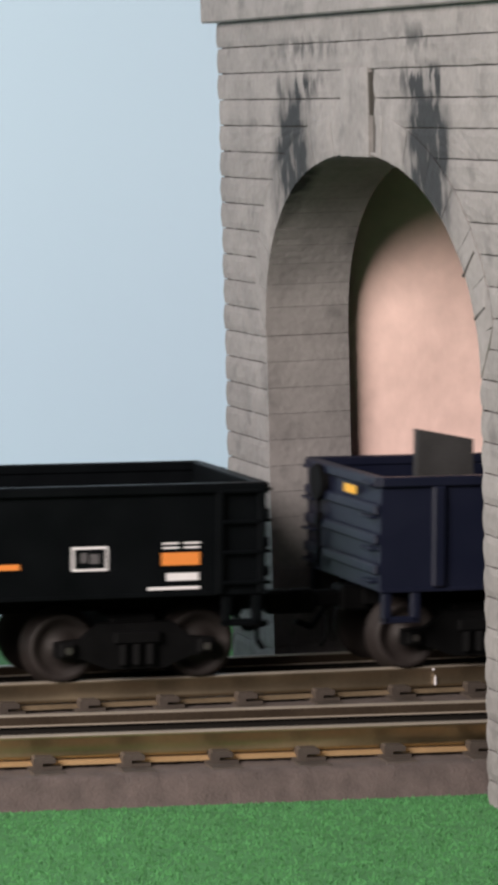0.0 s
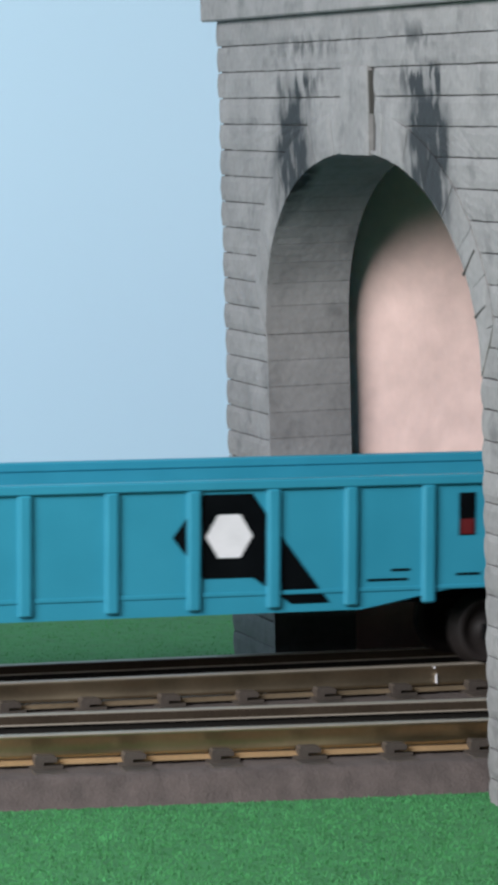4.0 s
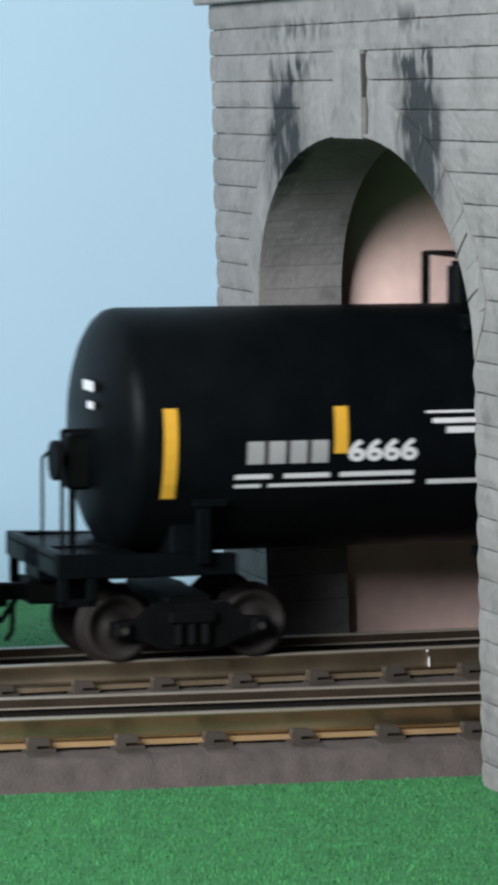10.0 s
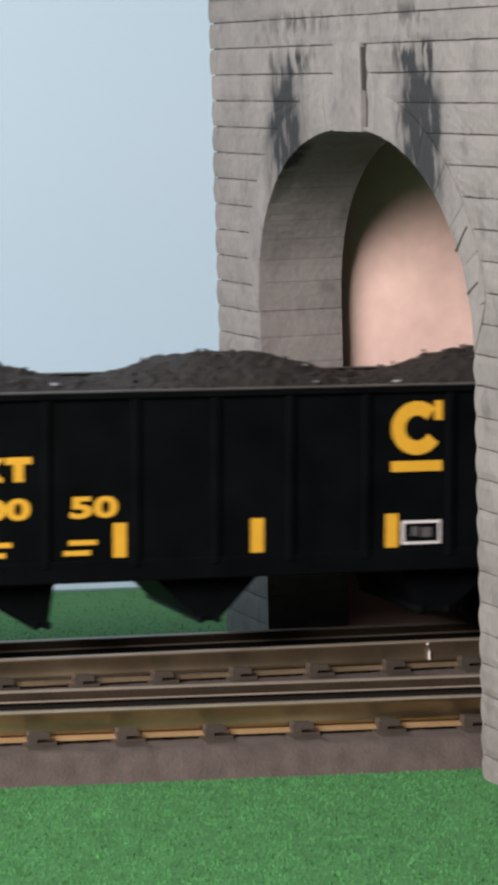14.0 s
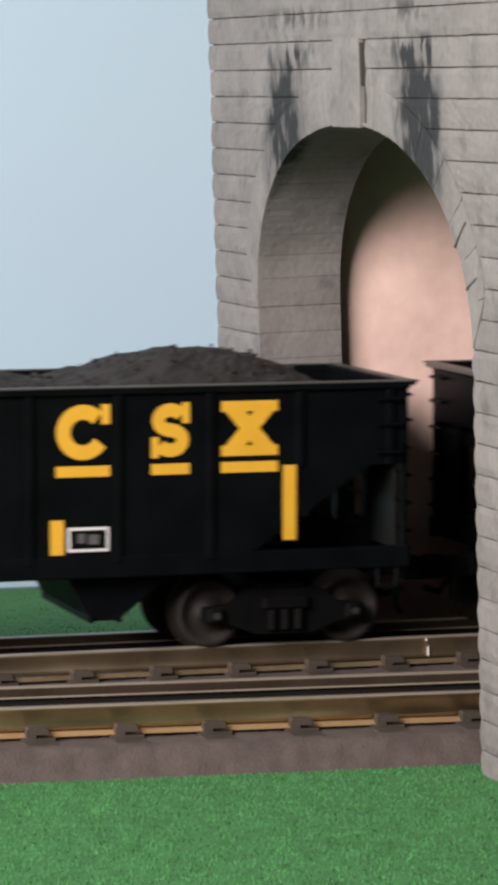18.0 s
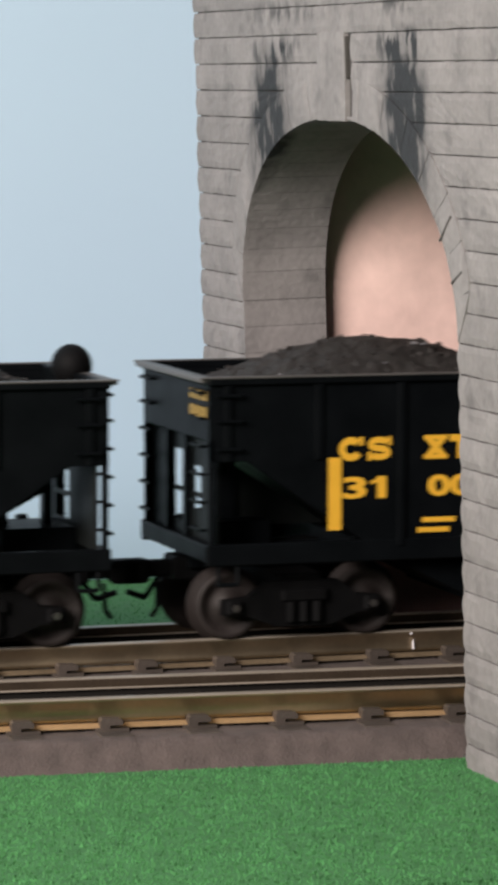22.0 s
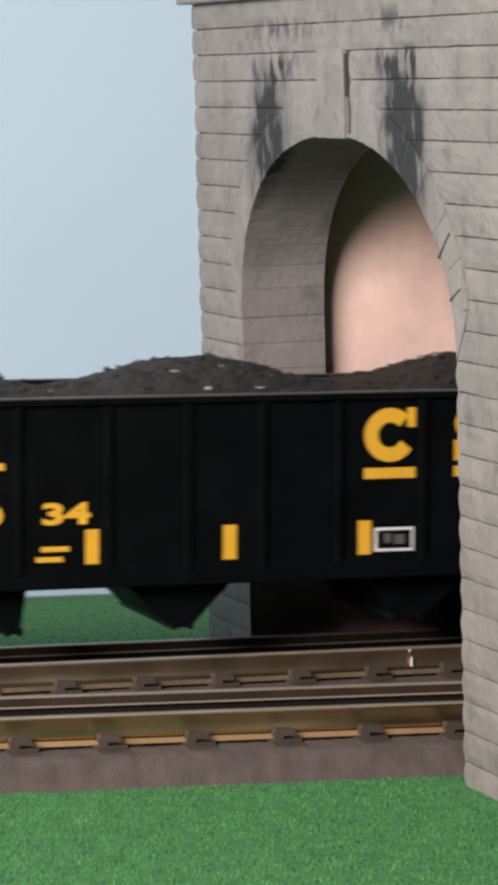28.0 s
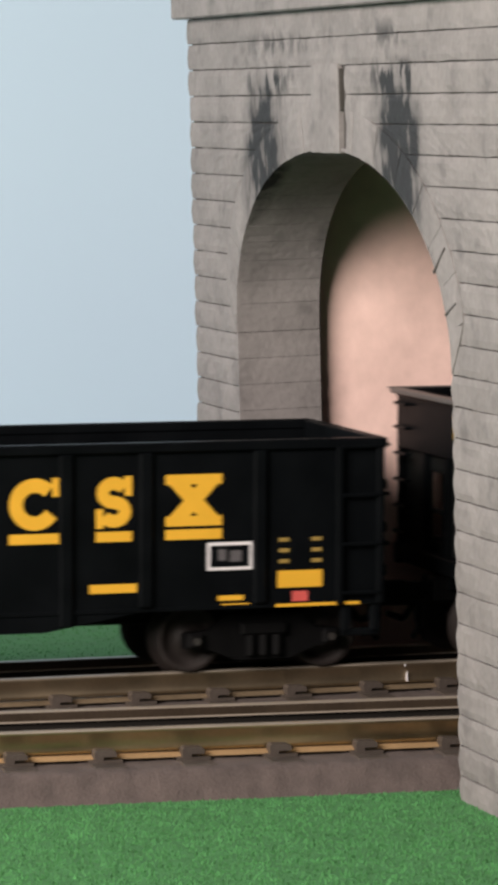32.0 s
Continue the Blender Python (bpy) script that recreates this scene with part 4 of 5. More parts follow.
def coal_load(c, seed_):
    """Coal in three long heaps, with loose lumps."""
    def height(x, y):
        z = 20.55
        for px in (-23.7, .1, 24.3):
            z += 2.9 * math.exp(-abs((x - px) / 9.0) ** 2.5) * max(0, 1 - (y / 9.6) ** 2)
        f = max(0.0, (abs(x) - 31.5) / 7.0)
        z -= 1.3 * f
        q = Vector((x * .35 + seed_ * 7, y * .5, seed_))
        return z + noise.noise(q) * .35 + noise.noise(q * 3.1) * .22 + noise.noise(q * 7.3) * .14
    b = bmesh.new()
    nx, ny = 150, 30
    g = [[b.verts.new((x, y, height(x, y))) for y in [-8.6 + 17.2 * j / ny for j in range(ny + 1)]]
         for x in [-38.6 + 77.2 * i / nx for i in range(nx + 1)]]
    for r, q in zip(g, g[1:]):
        for j in range(ny):
            b.faces.new((r[j], q[j], q[j + 1], r[j + 1]))
    part("coal_load", b, M_COAL, c, "dark heaped coal")
    rr = random.Random(40 + seed_)
    b = bmesh.new()
    for _ in range(420):
        x, y = rr.uniform(-37, 37), rr.uniform(-8.4, 8.0)
        r = rr.uniform(.14, .36)
        o = Vector((x, y, height(x, y) + r * .3))
        hull(b, [o + Vector((rr.uniform(-1, 1), rr.uniform(-1, 1), rr.uniform(-.8, .8))) * r for _ in range(7)])
    part("coal_lumps", b, M_COAL, c)["kind"] = "stuff"
    for _ in range(7):
        x, y = rr.uniform(-34, 34), rr.uniform(-8.2, -1.0)
        b = bmesh.new()
        o = Vector((x, y, height(x, y) + .12))
        hull(b, [o + Vector((rr.uniform(-1.4, 1.4), rr.uniform(-1, 1), rr.uniform(-.5, .5))) * .3 for _ in range(7)])
        part("pale_fleck", b, M_GREY, c, "pale fleck among the coal")


def mark(c, b, m, label, split=True):
    """Painted marks: every separate patch becomes a part of its own."""
    if not split:
        return part("marking", b, m, c, label)
    left = set(b.faces)
    while left:
        todo, isle = [left.pop()], []
        while todo:
            f = todo.pop()
            isle.append(f)
            for e in f.edges:
                for g in e.link_faces:
                    if g in left:
                        left.discard(g)
                        todo.append(g)
        piece = bmesh.new()
        seen = {}
        for f in isle:
            for v in f.verts:
                if v not in seen:
                    seen[v] = piece.verts.new(v.co)
            piece.faces.new([seen[v] for v in f.verts])
        part("marking", piece, m, c, label)
    b.free()


def sheet_box(c, x0, x1, z0, z1, y=-HW - .05):
    """A small white-framed data panel with unreadable dark bars."""
    b = bmesh.new()
    plate(b, x0, x1, z0, z1, y)
    mark(c, b, M_WHITE, "white-framed data panel")
    b = bmesh.new()
    d = (x1 - x0) * .07
    plate(b, x0 + d, x1 - d, z0 + d, z1 - d, y - .03)
    mark(c, b, M_BLACK, "black field of the data panel")
    b = bmesh.new()
    w = (x1 - x0 - 2 * d)
    plate(b, x0 + d + w * .2, x0 + d + w * .4, z0 + (z1 - z0) * .35, z0 + (z1 - z0) * .75, y - .06)
    plate(b, x0 + d + w * .5, x0 + d + w * .8, z0 + (z1 - z0) * .3, z0 + (z1 - z0) * .7, y - .06)
    mark(c, b, M_PANELBAR, "dim bars of unreadable writing")


def end_bars(b):
    """Two short lines of writing on the car's end, in small blocks."""
    for z0, z1 in ((19.35, 20.1), (18.0, 18.85)):
        for k in range(4):
            y = -8.8 + 1.2 * k
            b.faces.new([b.verts.new(q) for q in ((-HOP_L - .1, y, z0), (-HOP_L - .1, y + .95, z0), (-HOP_L - .1, y + .95, z1), (-HOP_L - .1, y, z1))])


def blocks(x0, x1, z0, z1, count):
    """Plain upright blocks in a row, one for each written character."""
    w = (x1 - x0) / count
    return [(x0 + w * k, x0 + w * (k + .8), z0, z1) for k in range(count)]


def hopper_marks(c, last):
    for x, z0, z1 in ((30.1, 8.9, 14.8), (-29.65, 8.95, 14.7), (11.37, 8.3, 11.0), (0.22, 8.3, 11.0), (-10.93, 8.3, 11.0)):
        b = bmesh.new()
        plate(b, x - .54, x + .54, z0, z1, -HW - .26 if min(abs(x - r) for r in RIBS) < .95 else -HW - .06)
        mark(c, b, M_YELLOW, "yellow reflective bar")
    for shape, x0, x1 in ((open_ring_shape, 11.3, 15.6), (double_bend_shape, 18.9, 22.0), (hourglass_shape, 24.55, 29.2)):
        b = bmesh.new()
        shape(b, x0, x1, 15.6, 19.9, 1.15)
        mark(c, b, M_YELLOW, "large yellow painted emblem shape", False)
        b = bmesh.new()
        plate(b, x0, x1, 14.3, 15.15)
        mark(c, b, M_YELLOW, "yellow underline")
    b = bmesh.new()
    open_ring_shape(b, -29.35, -27.3, 14.4, 16.3, .56)
    double_bend_shape(b, -26.95, -24.95, 14.4, 16.3, .54)
    hourglass_shape(b, -22.2, -20.2, 14.4, 16.3, .5)
    plate(b, -20.0, -17.9, 15.75, 16.3)
    plate(b, -19.35, -18.55, 14.4, 15.75)
    mark(c, b, M_YELLOW, "yellow painted owner's mark shapes", False)
    mark(c, text_mesh("3", -29.0, -27.0, 11.4, 13.15, -HW - .05, bold=.035), M_YELLOW, "yellow car number", False)
    b = bmesh.new()
    flag_stroke(b, -25.35, 11.4, 13.15, .75)
    mark(c, b, M_YELLOW, "yellow car number", False)
    for w, x0, x1 in (("00", -21.9, -18.0), (last, -14.9, -11.05)):
        mark(c, text_mesh(w, x0, x1, 11.4, 13.15, -HW - .05, bold=.04), M_YELLOW, "yellow car number", False)
    b = bmesh.new()
    for x0, x1 in ((-22.7, -19.5), (-15.4, -12.75)):
        plate(b, x0 + .4, x1, 9.35, 9.75)
        plate(b, x0, x1 - .5, 8.55, 8.95)
    mark(c, b, M_YELLOW, "yellow bars of small writing")
    sheet_box(c, 12.2, 15.5, 8.5, 10.4)
    b = bmesh.new()
    end_bars(b)
    mark(c, b, M_DULLYELLOW, "dull yellow bars of writing on the car end")


HOPPERS = (("36", -467.25), ("50", -556.15), ("58", -645.05), ("22", -733.95), ("47", -822.85), ("25", -1000.65), ("34", -1089.55), ("30", -1178.45))
for i, (num, place) in enumerate(HOPPERS):
    car = hopper_shell()
    coal_load(car, i + 1)
    hopper_marks(car, num)
    train.append((car, place, truck(car, -31.4, 11.5) + truck(car, 30.6, 11.5)))

# the hopper with white lettering
car = hopper_shell()
tagged(car, "black coal-heaped hopper car with white ring emblem")
coal_load(car, 12)
for e in (-1, 1):
    b = bmesh.new()
    bmesh.ops.create_uvsphere(b, u_segments=24, v_segments=14, radius=1.9,
                              matrix=Matrix.Translation((e * 39.5, 0.0, 21.7)) @ Matrix.Diagonal((.86, .95, .9, 1)))
    part("end_dome", b, M_UNDER, car, "rounded black dome on the car end", smooth=True)
b = bmesh.new()
ring_shape(b, 18.0, 21.4, 16.1, 19.3, 1.0, gap=.6)
ring_shape(b, 19.4, 22.8, 13.6, 16.9, 1.05, y=-HW - .06)
plate(b, 20.6, 22.8, 17.6, 17.9)
mark(car, b, M_WHITE, "white emblem of two rings")
b = bmesh.new()
for x0, x1, z0, z1 in ((16.8, 19.4, 14.4, 14.65), (16.8, 22.7, 12.8, 13.3), (24.1, 27.0, 14.4, 14.65), (24.2, 27.4, 12.8, 13.4), (17.3, 21.2, 8.9, 9.2), (11.0, 13.8, 8.9, 9.2),
                       (24.6, 26.7, 8.9, 9.4), (-28.9, -23.4, 17.35, 17.6), (-22.3, -19.2, 17.35, 17.6), (-28.8, -23.4, 11.9, 12.2), (-22.2, -16.7, 11.9, 12.2),
                       (-27.0, -23.9, 11.1, 11.4), (-27.0, -23.6, 10.1, 10.4), (-27.0, -23.8, 9.1, 9.4), (-21.8, -18.9, 11.1, 11.4), (-21.8, -18.9, 10.1, 10.4),
                       (-21.4, -18.9, 9.1, 9.4)):
    plate(b, x0, x1, z0, z1)
mark(car, b, M_WHITE, "white rules and bars of small writing")
b = bmesh.new()
for x0, x1, count in ((-14.0, -9.2, 3), (-7.9, -4.4, 3), (-3.2, 1.9, 3), (3.1, 4.9, 1), (6.2, 8.4, 1), (9.7, 15.5, 4)):
    for q in blocks(x0, x1, 16.6, 17.9, count):
        plate(b, *q)
mark(car, b, M_NAME, "pale blocks of the owner's name", False)
b = bmesh.new()
ring_shape(b, -28.7, -26.4, 15.1, 17.0, .75, gap=.6)
ring_shape(b, -25.9, -23.9, 15.1, 16.1, .4)
ring_shape(b, -25.6, -24.2, 16.0, 17.0, .35)
plate(b, -24.4, -23.5, 15.1, 15.5)
ring_shape(b, -22.1, -19.9, 15.1, 17.0, .75)
mark(car, b, M_NAME, "pale rings of the owner's mark", False)
for w, x0, x1 in (("101", -27.9, -23.5), ("635", -22.3, -16.8)):
    mark(car, text_mesh(w, x0, x1, 12.45, 13.9, -HW - .30, bold=.03), M_WHITE, "white car number", False)
b = bmesh.new()
plate(b, -35.2, -32.2, 19.25, 19.5)
plate(b, -35.2, -32.2, 18.95, 19.15)
mark(car, b, M_GREY, "grey bars of small writing")
b = bmesh.new()
end_bars(b)
mark(car, b, M_NAME, "pale bars of writing on the car end")
for o in car.children:
    if o.name.startswith("marking"):
        o.matrix_basis = pose(-.0008, 0, 0)
train.append((car, -910.95, truck(car, -31.4, 11.5) + truck(car, 30.6, 11.5)))


# gondolas -------------------------------------------------------------------
def gondola(label, m, top, sill, belly, ribs, half=50.3, slope=(29.5, 22.0)):
    c = new_car("gondola_car", label, "gondola car")
    out = [(-half, top), (half, top), (half, sill), (slope[0], sill), (slope[1], belly), (-slope[1], belly), (-slope[0], sill), (-half, sill)]
    for s in (-1, 1):
        b = bmesh.new()
        prism(b, out, *sorted((s * (HW - .45), s * HW)))
        part("side_sheet", b, m, c)
        b = bmesh.new()
        box(b, -half - .15, half + .15, *sorted((s * (HW - .6), s * (HW + .4))), top - .75, top + .05, .12)
        part("top_chord", b, m, c)
        b = bmesh.new()
        box(b, -half, half, *sorted((s * HW, s * (HW + .12))), sill, sill + .35, .05)
        part("side_sill", b, m, c)
        for x in ribs:
            b = bmesh.new()
            box(b, x - .55, x + .55, *sorted((s * (HW - .05), s * (HW + .42))), (sill if abs(x) > 29 else belly) + .35, top - .7, .16)
            part("rib", b, m, c)
    for e in (-1, 1):
        b = bmesh.new()
        box(b, *sorted((e * (half - .6), e * half)), -HW + .45, HW - .45, sill, top, .1)
        part("end_sheet", b, m, c)
        for z in (top - .4, sill + (top - sill) * .72, sill + (top - sill) * .46, sill + (top - sill) * .2):
            b = bmesh.new()
            box(b, *sorted((e * half, e * (half + .45))), -HW + .2, HW - .2, z - .45, z + .4, .14)
            part("end_rib", b, m, c)
        for s in (-1, 1):
            grabs(c, m, e * (half + .1), s * 7.4, [sill + .8 + (top - sill - 1.4) * k / 3 for k in range(4)], 2.4, "y", .14, .55, e)
            if e * s < 0:
                grabs(c, m, e * (half - 2.0), s * HW + (0 if s < 0 else .45), [sill + 1.0 + (top - sill - 1.6) * k / 3 for k in range(4)], 3.3, "x", .16, .45)
                for q in (half - 3.75, half - .35):
                    b = bmesh.new()
                    box(b, *sorted((e * q - .28, e * q + .28)), *sorted((s * HW, s * (HW + .5))), sill + .1, top - .6, .08)
                    part("ladder_stile", b, m, c)
        for s in (-1, 1):
            b = bmesh.new()
            y0, y1 = sorted((s * (HW - .7), s * HW))
            x0, x1 = sorted((e * (half - .2), e * (half - 3.4)))
            box(b, x0, x0 + .75, y0, y1, sill - 2.4, sill, .1)
            box(b, x1 - .75, x1, y0, y1, sill - 2.4, sill, .1)
            box(b, x0, x1, y0, y1, sill - 2.5, sill - 1.95, .1)
            part("step", b, m, c)
        b = bmesh.new()
        rod(b, (e * (half + .5), 4.6, top - 1.6), (e * (half + .9), 4.6, top - 1.6), 1.5, 16)
        rod(b, (e * (half + .3), 4.6, top - 4.6), (e * (half + .8), 4.6, top - 4.6), .5, 8)
        wire(b, [(e * (half + .6), 4.6, top - 3), (e * (half + .6), 4.6, sill + .5)], .18)
        part("brake_wheel", b, M_UNDER, c)
        coupler(c, e * half, e, 4.6)
    b = bmesh.new()
    box(b, -half + .5, half - .5, -HW + .45, HW - .45, sill, sill + .6, .05)
    part("deck", b, m, c)
    b = bmesh.new()
    box(b, -half + 1, half - 1, -2.2, 2.2, sill - 1.9, sill, .15)
    box(b, -22, -10, -6.5, -2.4, belly - .3, sill, .3)
    rod(b, (6, 3.6, belly + .6), (14, 3.6, belly + .6), 1.4, 14)
    part("centre_sill", b, M_UNDER, c)
    return c


def standing_panel(c, x):
    b = bmesh.new()
    prism(b, [(x - 2.5, 7.6), (x + 2.5, 7.6), (x + 2.35, 18.0), (x - 2.45, 18.9)], -.9, .1)
    part("load_panel", b, M_PANEL, c, "dark grey panel standing in the open car")


def rowbars(b, rows_):
    for x0, x1, z0, z1 in rows_:
        plate(b, x0, x1, z0, z1)


# black gondola
GR = [-45.5 + 7.0 * k for k in range(14)]
car = gondola("black gondola car with white and orange markings", M_BLACK, 15.75, 7.0, 5.2, [], slope=(26.5, 20.0))
b = bmesh.new()
for x0, x1 in ((-12.7, -7.0), (-6.7, -1.45), (-1.25, 3.1)):
    for k in range(5):
        z = 10.65 + .7 * k
        plate(b, x0 + .1 * k, x1 + .1 * k, z, z + .48)
mark(car, b, M_WHITE, "white striped banner")
b = bmesh.new()
poly(b, [(3.15, 10.6), (4.45, 10.6), (5.35, 14.0), (4.05, 14.0)])
poly(b, [(4.05, 14.0), (5.35, 14.0), (6.55, 10.6), (5.35, 10.6)], y=-HW - .055)
poly(b, [(5.45, 10.6), (6.75, 10.6), (7.55, 14.0), (6.25, 14.0)], y=-HW - .06)
bend = bmesh.new()
double_bend_shape(bend, 7.2, 10.8, 10.6, 14.1, 1.15)
for v in bend.verts:
    v.co.x += (v.co.z - 10.6) * .2
mark(car, bend, M_WHITE, "white slanting twice-bent emblem shape", False)
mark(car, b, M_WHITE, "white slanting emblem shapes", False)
b = bmesh.new()
rowbars(b, ((-11.5, -8.7, 9.45, 9.9), (7.1, 9.95, 9.45, 9.9), (27.75, 30.6, 9.45, 9.9), (41.9, 45.0, 9.45, 10.45), (-49.7, -46.9, 9.7, 10.5), (-32.0, -29.2, 9.6, 10.1)))
mark(car, b, M_ORANGE, "orange reflective bars")
b = bmesh.new()
rowbars(b, ((40.8, 45.0, 7.55, 7.8), (-47.9, -43.6, 7.5, 7.8), (42.0, 43.3, 10.75, 10.9), (43.7, 45.0, 10.75, 10.9), (42.0, 43.3, 11.1, 11.25), (43.7, 45.0, 11.1, 11.25), (42.3, 44.9, 8.25, 8.85),
            (-39.0, -36.0, 8.7, 9.0), (-39.0, -36.5, 7.9, 8.3), (-31.8, -29.4, 8.7, 9.0), (-31.6, -29.4, 7.9, 8.3)))
poly(b, [(-39.0, 12.8), (-38.2, 12.8), (-37.4, 14.3), (-38.2, 14.3)])
poly(b, [(-37.3, 12.8), (-35.7, 12.8), (-35.7, 14.3), (-37.3, 14.3)])
mark(car, b, M_WHITE, "white bars of small writing")
for w, x0, x1 in (("617", -39.0, -34.9), ("465", -32.3, -28.4)):
    mark(car, text_mesh(w, x0, x1, 10.55, 12.05, -HW - .05, bold=.03), M_WHITE, "white car number", False)
sheet_box(car, 34.7, 37.6, 9.2, 11.1)
b = bmesh.new()
vs = [b.verts.new(q) for q in ((-50.82, -6.6, 13.4), (-50.82, -3.4, 13.4), (-50.82, -3.4, 14.1), (-50.82, -6.6, 14.1))]
b.faces.new(vs)
mark(car, b, M_GREY, "pale end plate")
train.append((car, -83.5, truck(car, -40.9) + truck(car, 40.6)))

# light blue gondola
car = gondola("light blue ribbed gondola car, dark panel standing inside", M_TEAL, 15.85, 6.75, 5.35,
              [-39.8, -32.9, -26.0, -19.1, -12.2, -5.3, 1.6, 8.2, 14.7, 21.1, 27.6, 34.4, 41.1], half=50.7)
standing_panel(car, 42.4), standing_panel(car, -42.0)
b = bmesh.new()
poly(b, [(6.5, 11.5), (9.0, 14.8), (13.0, 14.8), (15.3, 11.5), (13.0, 8.2), (9.0, 8.2)])
poly(b, [(13.0, 8.2), (15.3, 11.5), (19.4, 6.0), (16.2, 6.0)])
mark(car, b, M_BLACK, "black emblem with a slanting leg", False)
b = bmesh.new()
poly(b, [(9.2, 11.5), (10.2, 13.2), (12.0, 13.2), (13.0, 11.5), (12.0, 9.8), (10.2, 9.8)], y=-HW - .08)
mark(car, b, M_WHITE, "white hexagon emblem centre")
b = bmesh.new()
plate(b, 30.2, 31.6, 11.0, 14.4)
mark(car, b, M_BLACK, "black data panel")
b = bmesh.new()
plate(b, 30.35, 31.45, 11.1, 12.3, -HW - .09)
mark(car, b, mat("dark_red_marking", (.10, .008, .01), .5), "dark red field")
sheet_box(car, 36.5, 39.1, 9.5, 11.3)
sheet_box(car, 36.5, 39.1, 11.3, 13.2)
b = bmesh.new()
rowbars(b, ((36.6, 37.9, 7.8, 8.5), (37.9, 39.7, 7.9, 8.2), (-38.9, -34.2, 10.7, 11.4)))
mark(car, b, M_WHITE, "white bars of small writing")
b = bmesh.new()
rowbars(b, ((22.5, 25.9, 7.55, 7.75), (24.5, 26.1, 8.3, 8.5), (30.0, 32.0, 7.8, 8.0), (-48.9, -45.7, 10.75, 11.0)))
mark(car, b, M_BLACK, "black bars of small writing")
for w, x0, x1 in (("6801", -38.9, -34.1), ("78", -32.0, -29.6)):
    mark(car, text_mesh(w, x0, x1, 9.1, 10.0, -HW - .05, bold=.03), M_WHITE, "white car number", False)
b = bmesh.new()
poly(b, [(-24.5, 13.4), (-24.5, 14.4), (-19.6, 14.4), (-19.6, 13.4)])
poly(b, [(-22.7, 9.2), (-21.5, 9.2), (-21.5, 13.4), (-22.7, 13.4)])
mark(car, b, M_WHITE, "white emblem bars")
train.append((car, -194.9, truck(car, -41.0) + truck(car, 40.0)))

# navy gondola
car = gondola("dark navy gondola car with a dark panel standing inside", M_NAVY, 15.85, 6.7, 5.3, GR)
standing_panel(car, -41.8)
b = bmesh.new()
vs = [b.verts.new(q) for q in ((-50.82, -4.6, 14.1), (-50.82, -1.6, 14.1), (-50.82, -1.6, 14.8), (-50.82, -4.6, 14.8))]
b.faces.new(vs)
mark(car, b, M_YELLOW, "yellow end plate")
train.append((car, 26.7, truck(car, -41.0) + truck(car, 41.0)))

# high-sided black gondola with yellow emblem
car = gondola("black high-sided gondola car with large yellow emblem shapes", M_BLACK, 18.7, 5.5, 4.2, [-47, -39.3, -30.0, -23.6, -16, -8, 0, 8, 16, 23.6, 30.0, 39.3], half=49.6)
for shape, x0, x1 in ((open_ring_shape, 19.1, 23.2), (double_bend_shape, 26.0, 28.9), (hourglass_shape, 31.6, 36.2)):
    b = bmesh.new()
    shape(b, x0, x1, 12.15, 16.2, 1.1)
    mark(car, b, M_YELLOW, "large yellow painted emblem shape", False)
    b = bmesh.new()
    plate(b, x0, x1, 11.1, 11.9)
    mark(car, b, M_YELLOW, "yellow underline")
b = bmesh.new()
rowbars(b, ((25.5, 29.3, 7.1, 7.8), (40.8, 44.5, 7.05, 8.4), (35.9, 38.0, 6.2, 6.6), (36.2, 38.5, 5.75, 5.95)))
plate(b, 40.6, 47.6, 5.55, 5.8, -HW - .2)
mark(car, b, M_YELLOW, "yellow reflective bars")
b = bmesh.new()
rowbars(b, [(x, x + .85, 9.0 + .85 * k, 9.3 + .85 * k) for x in (40.9, 43.6) for k in range(3)])
mark(car, b, M_DULLYELLOW, "dull yellow bars of small writing")
b = bmesh.new()
plate(b, 42.0, 43.3, 5.95, 6.75)
mark(car, b, M_RED, "small red panel")
sheet_box(car, 35.0, 38.7, 8.6, 10.8)
train.append((car, -1275.9, truck(car, -40.6) + truck(car, 40.4)))


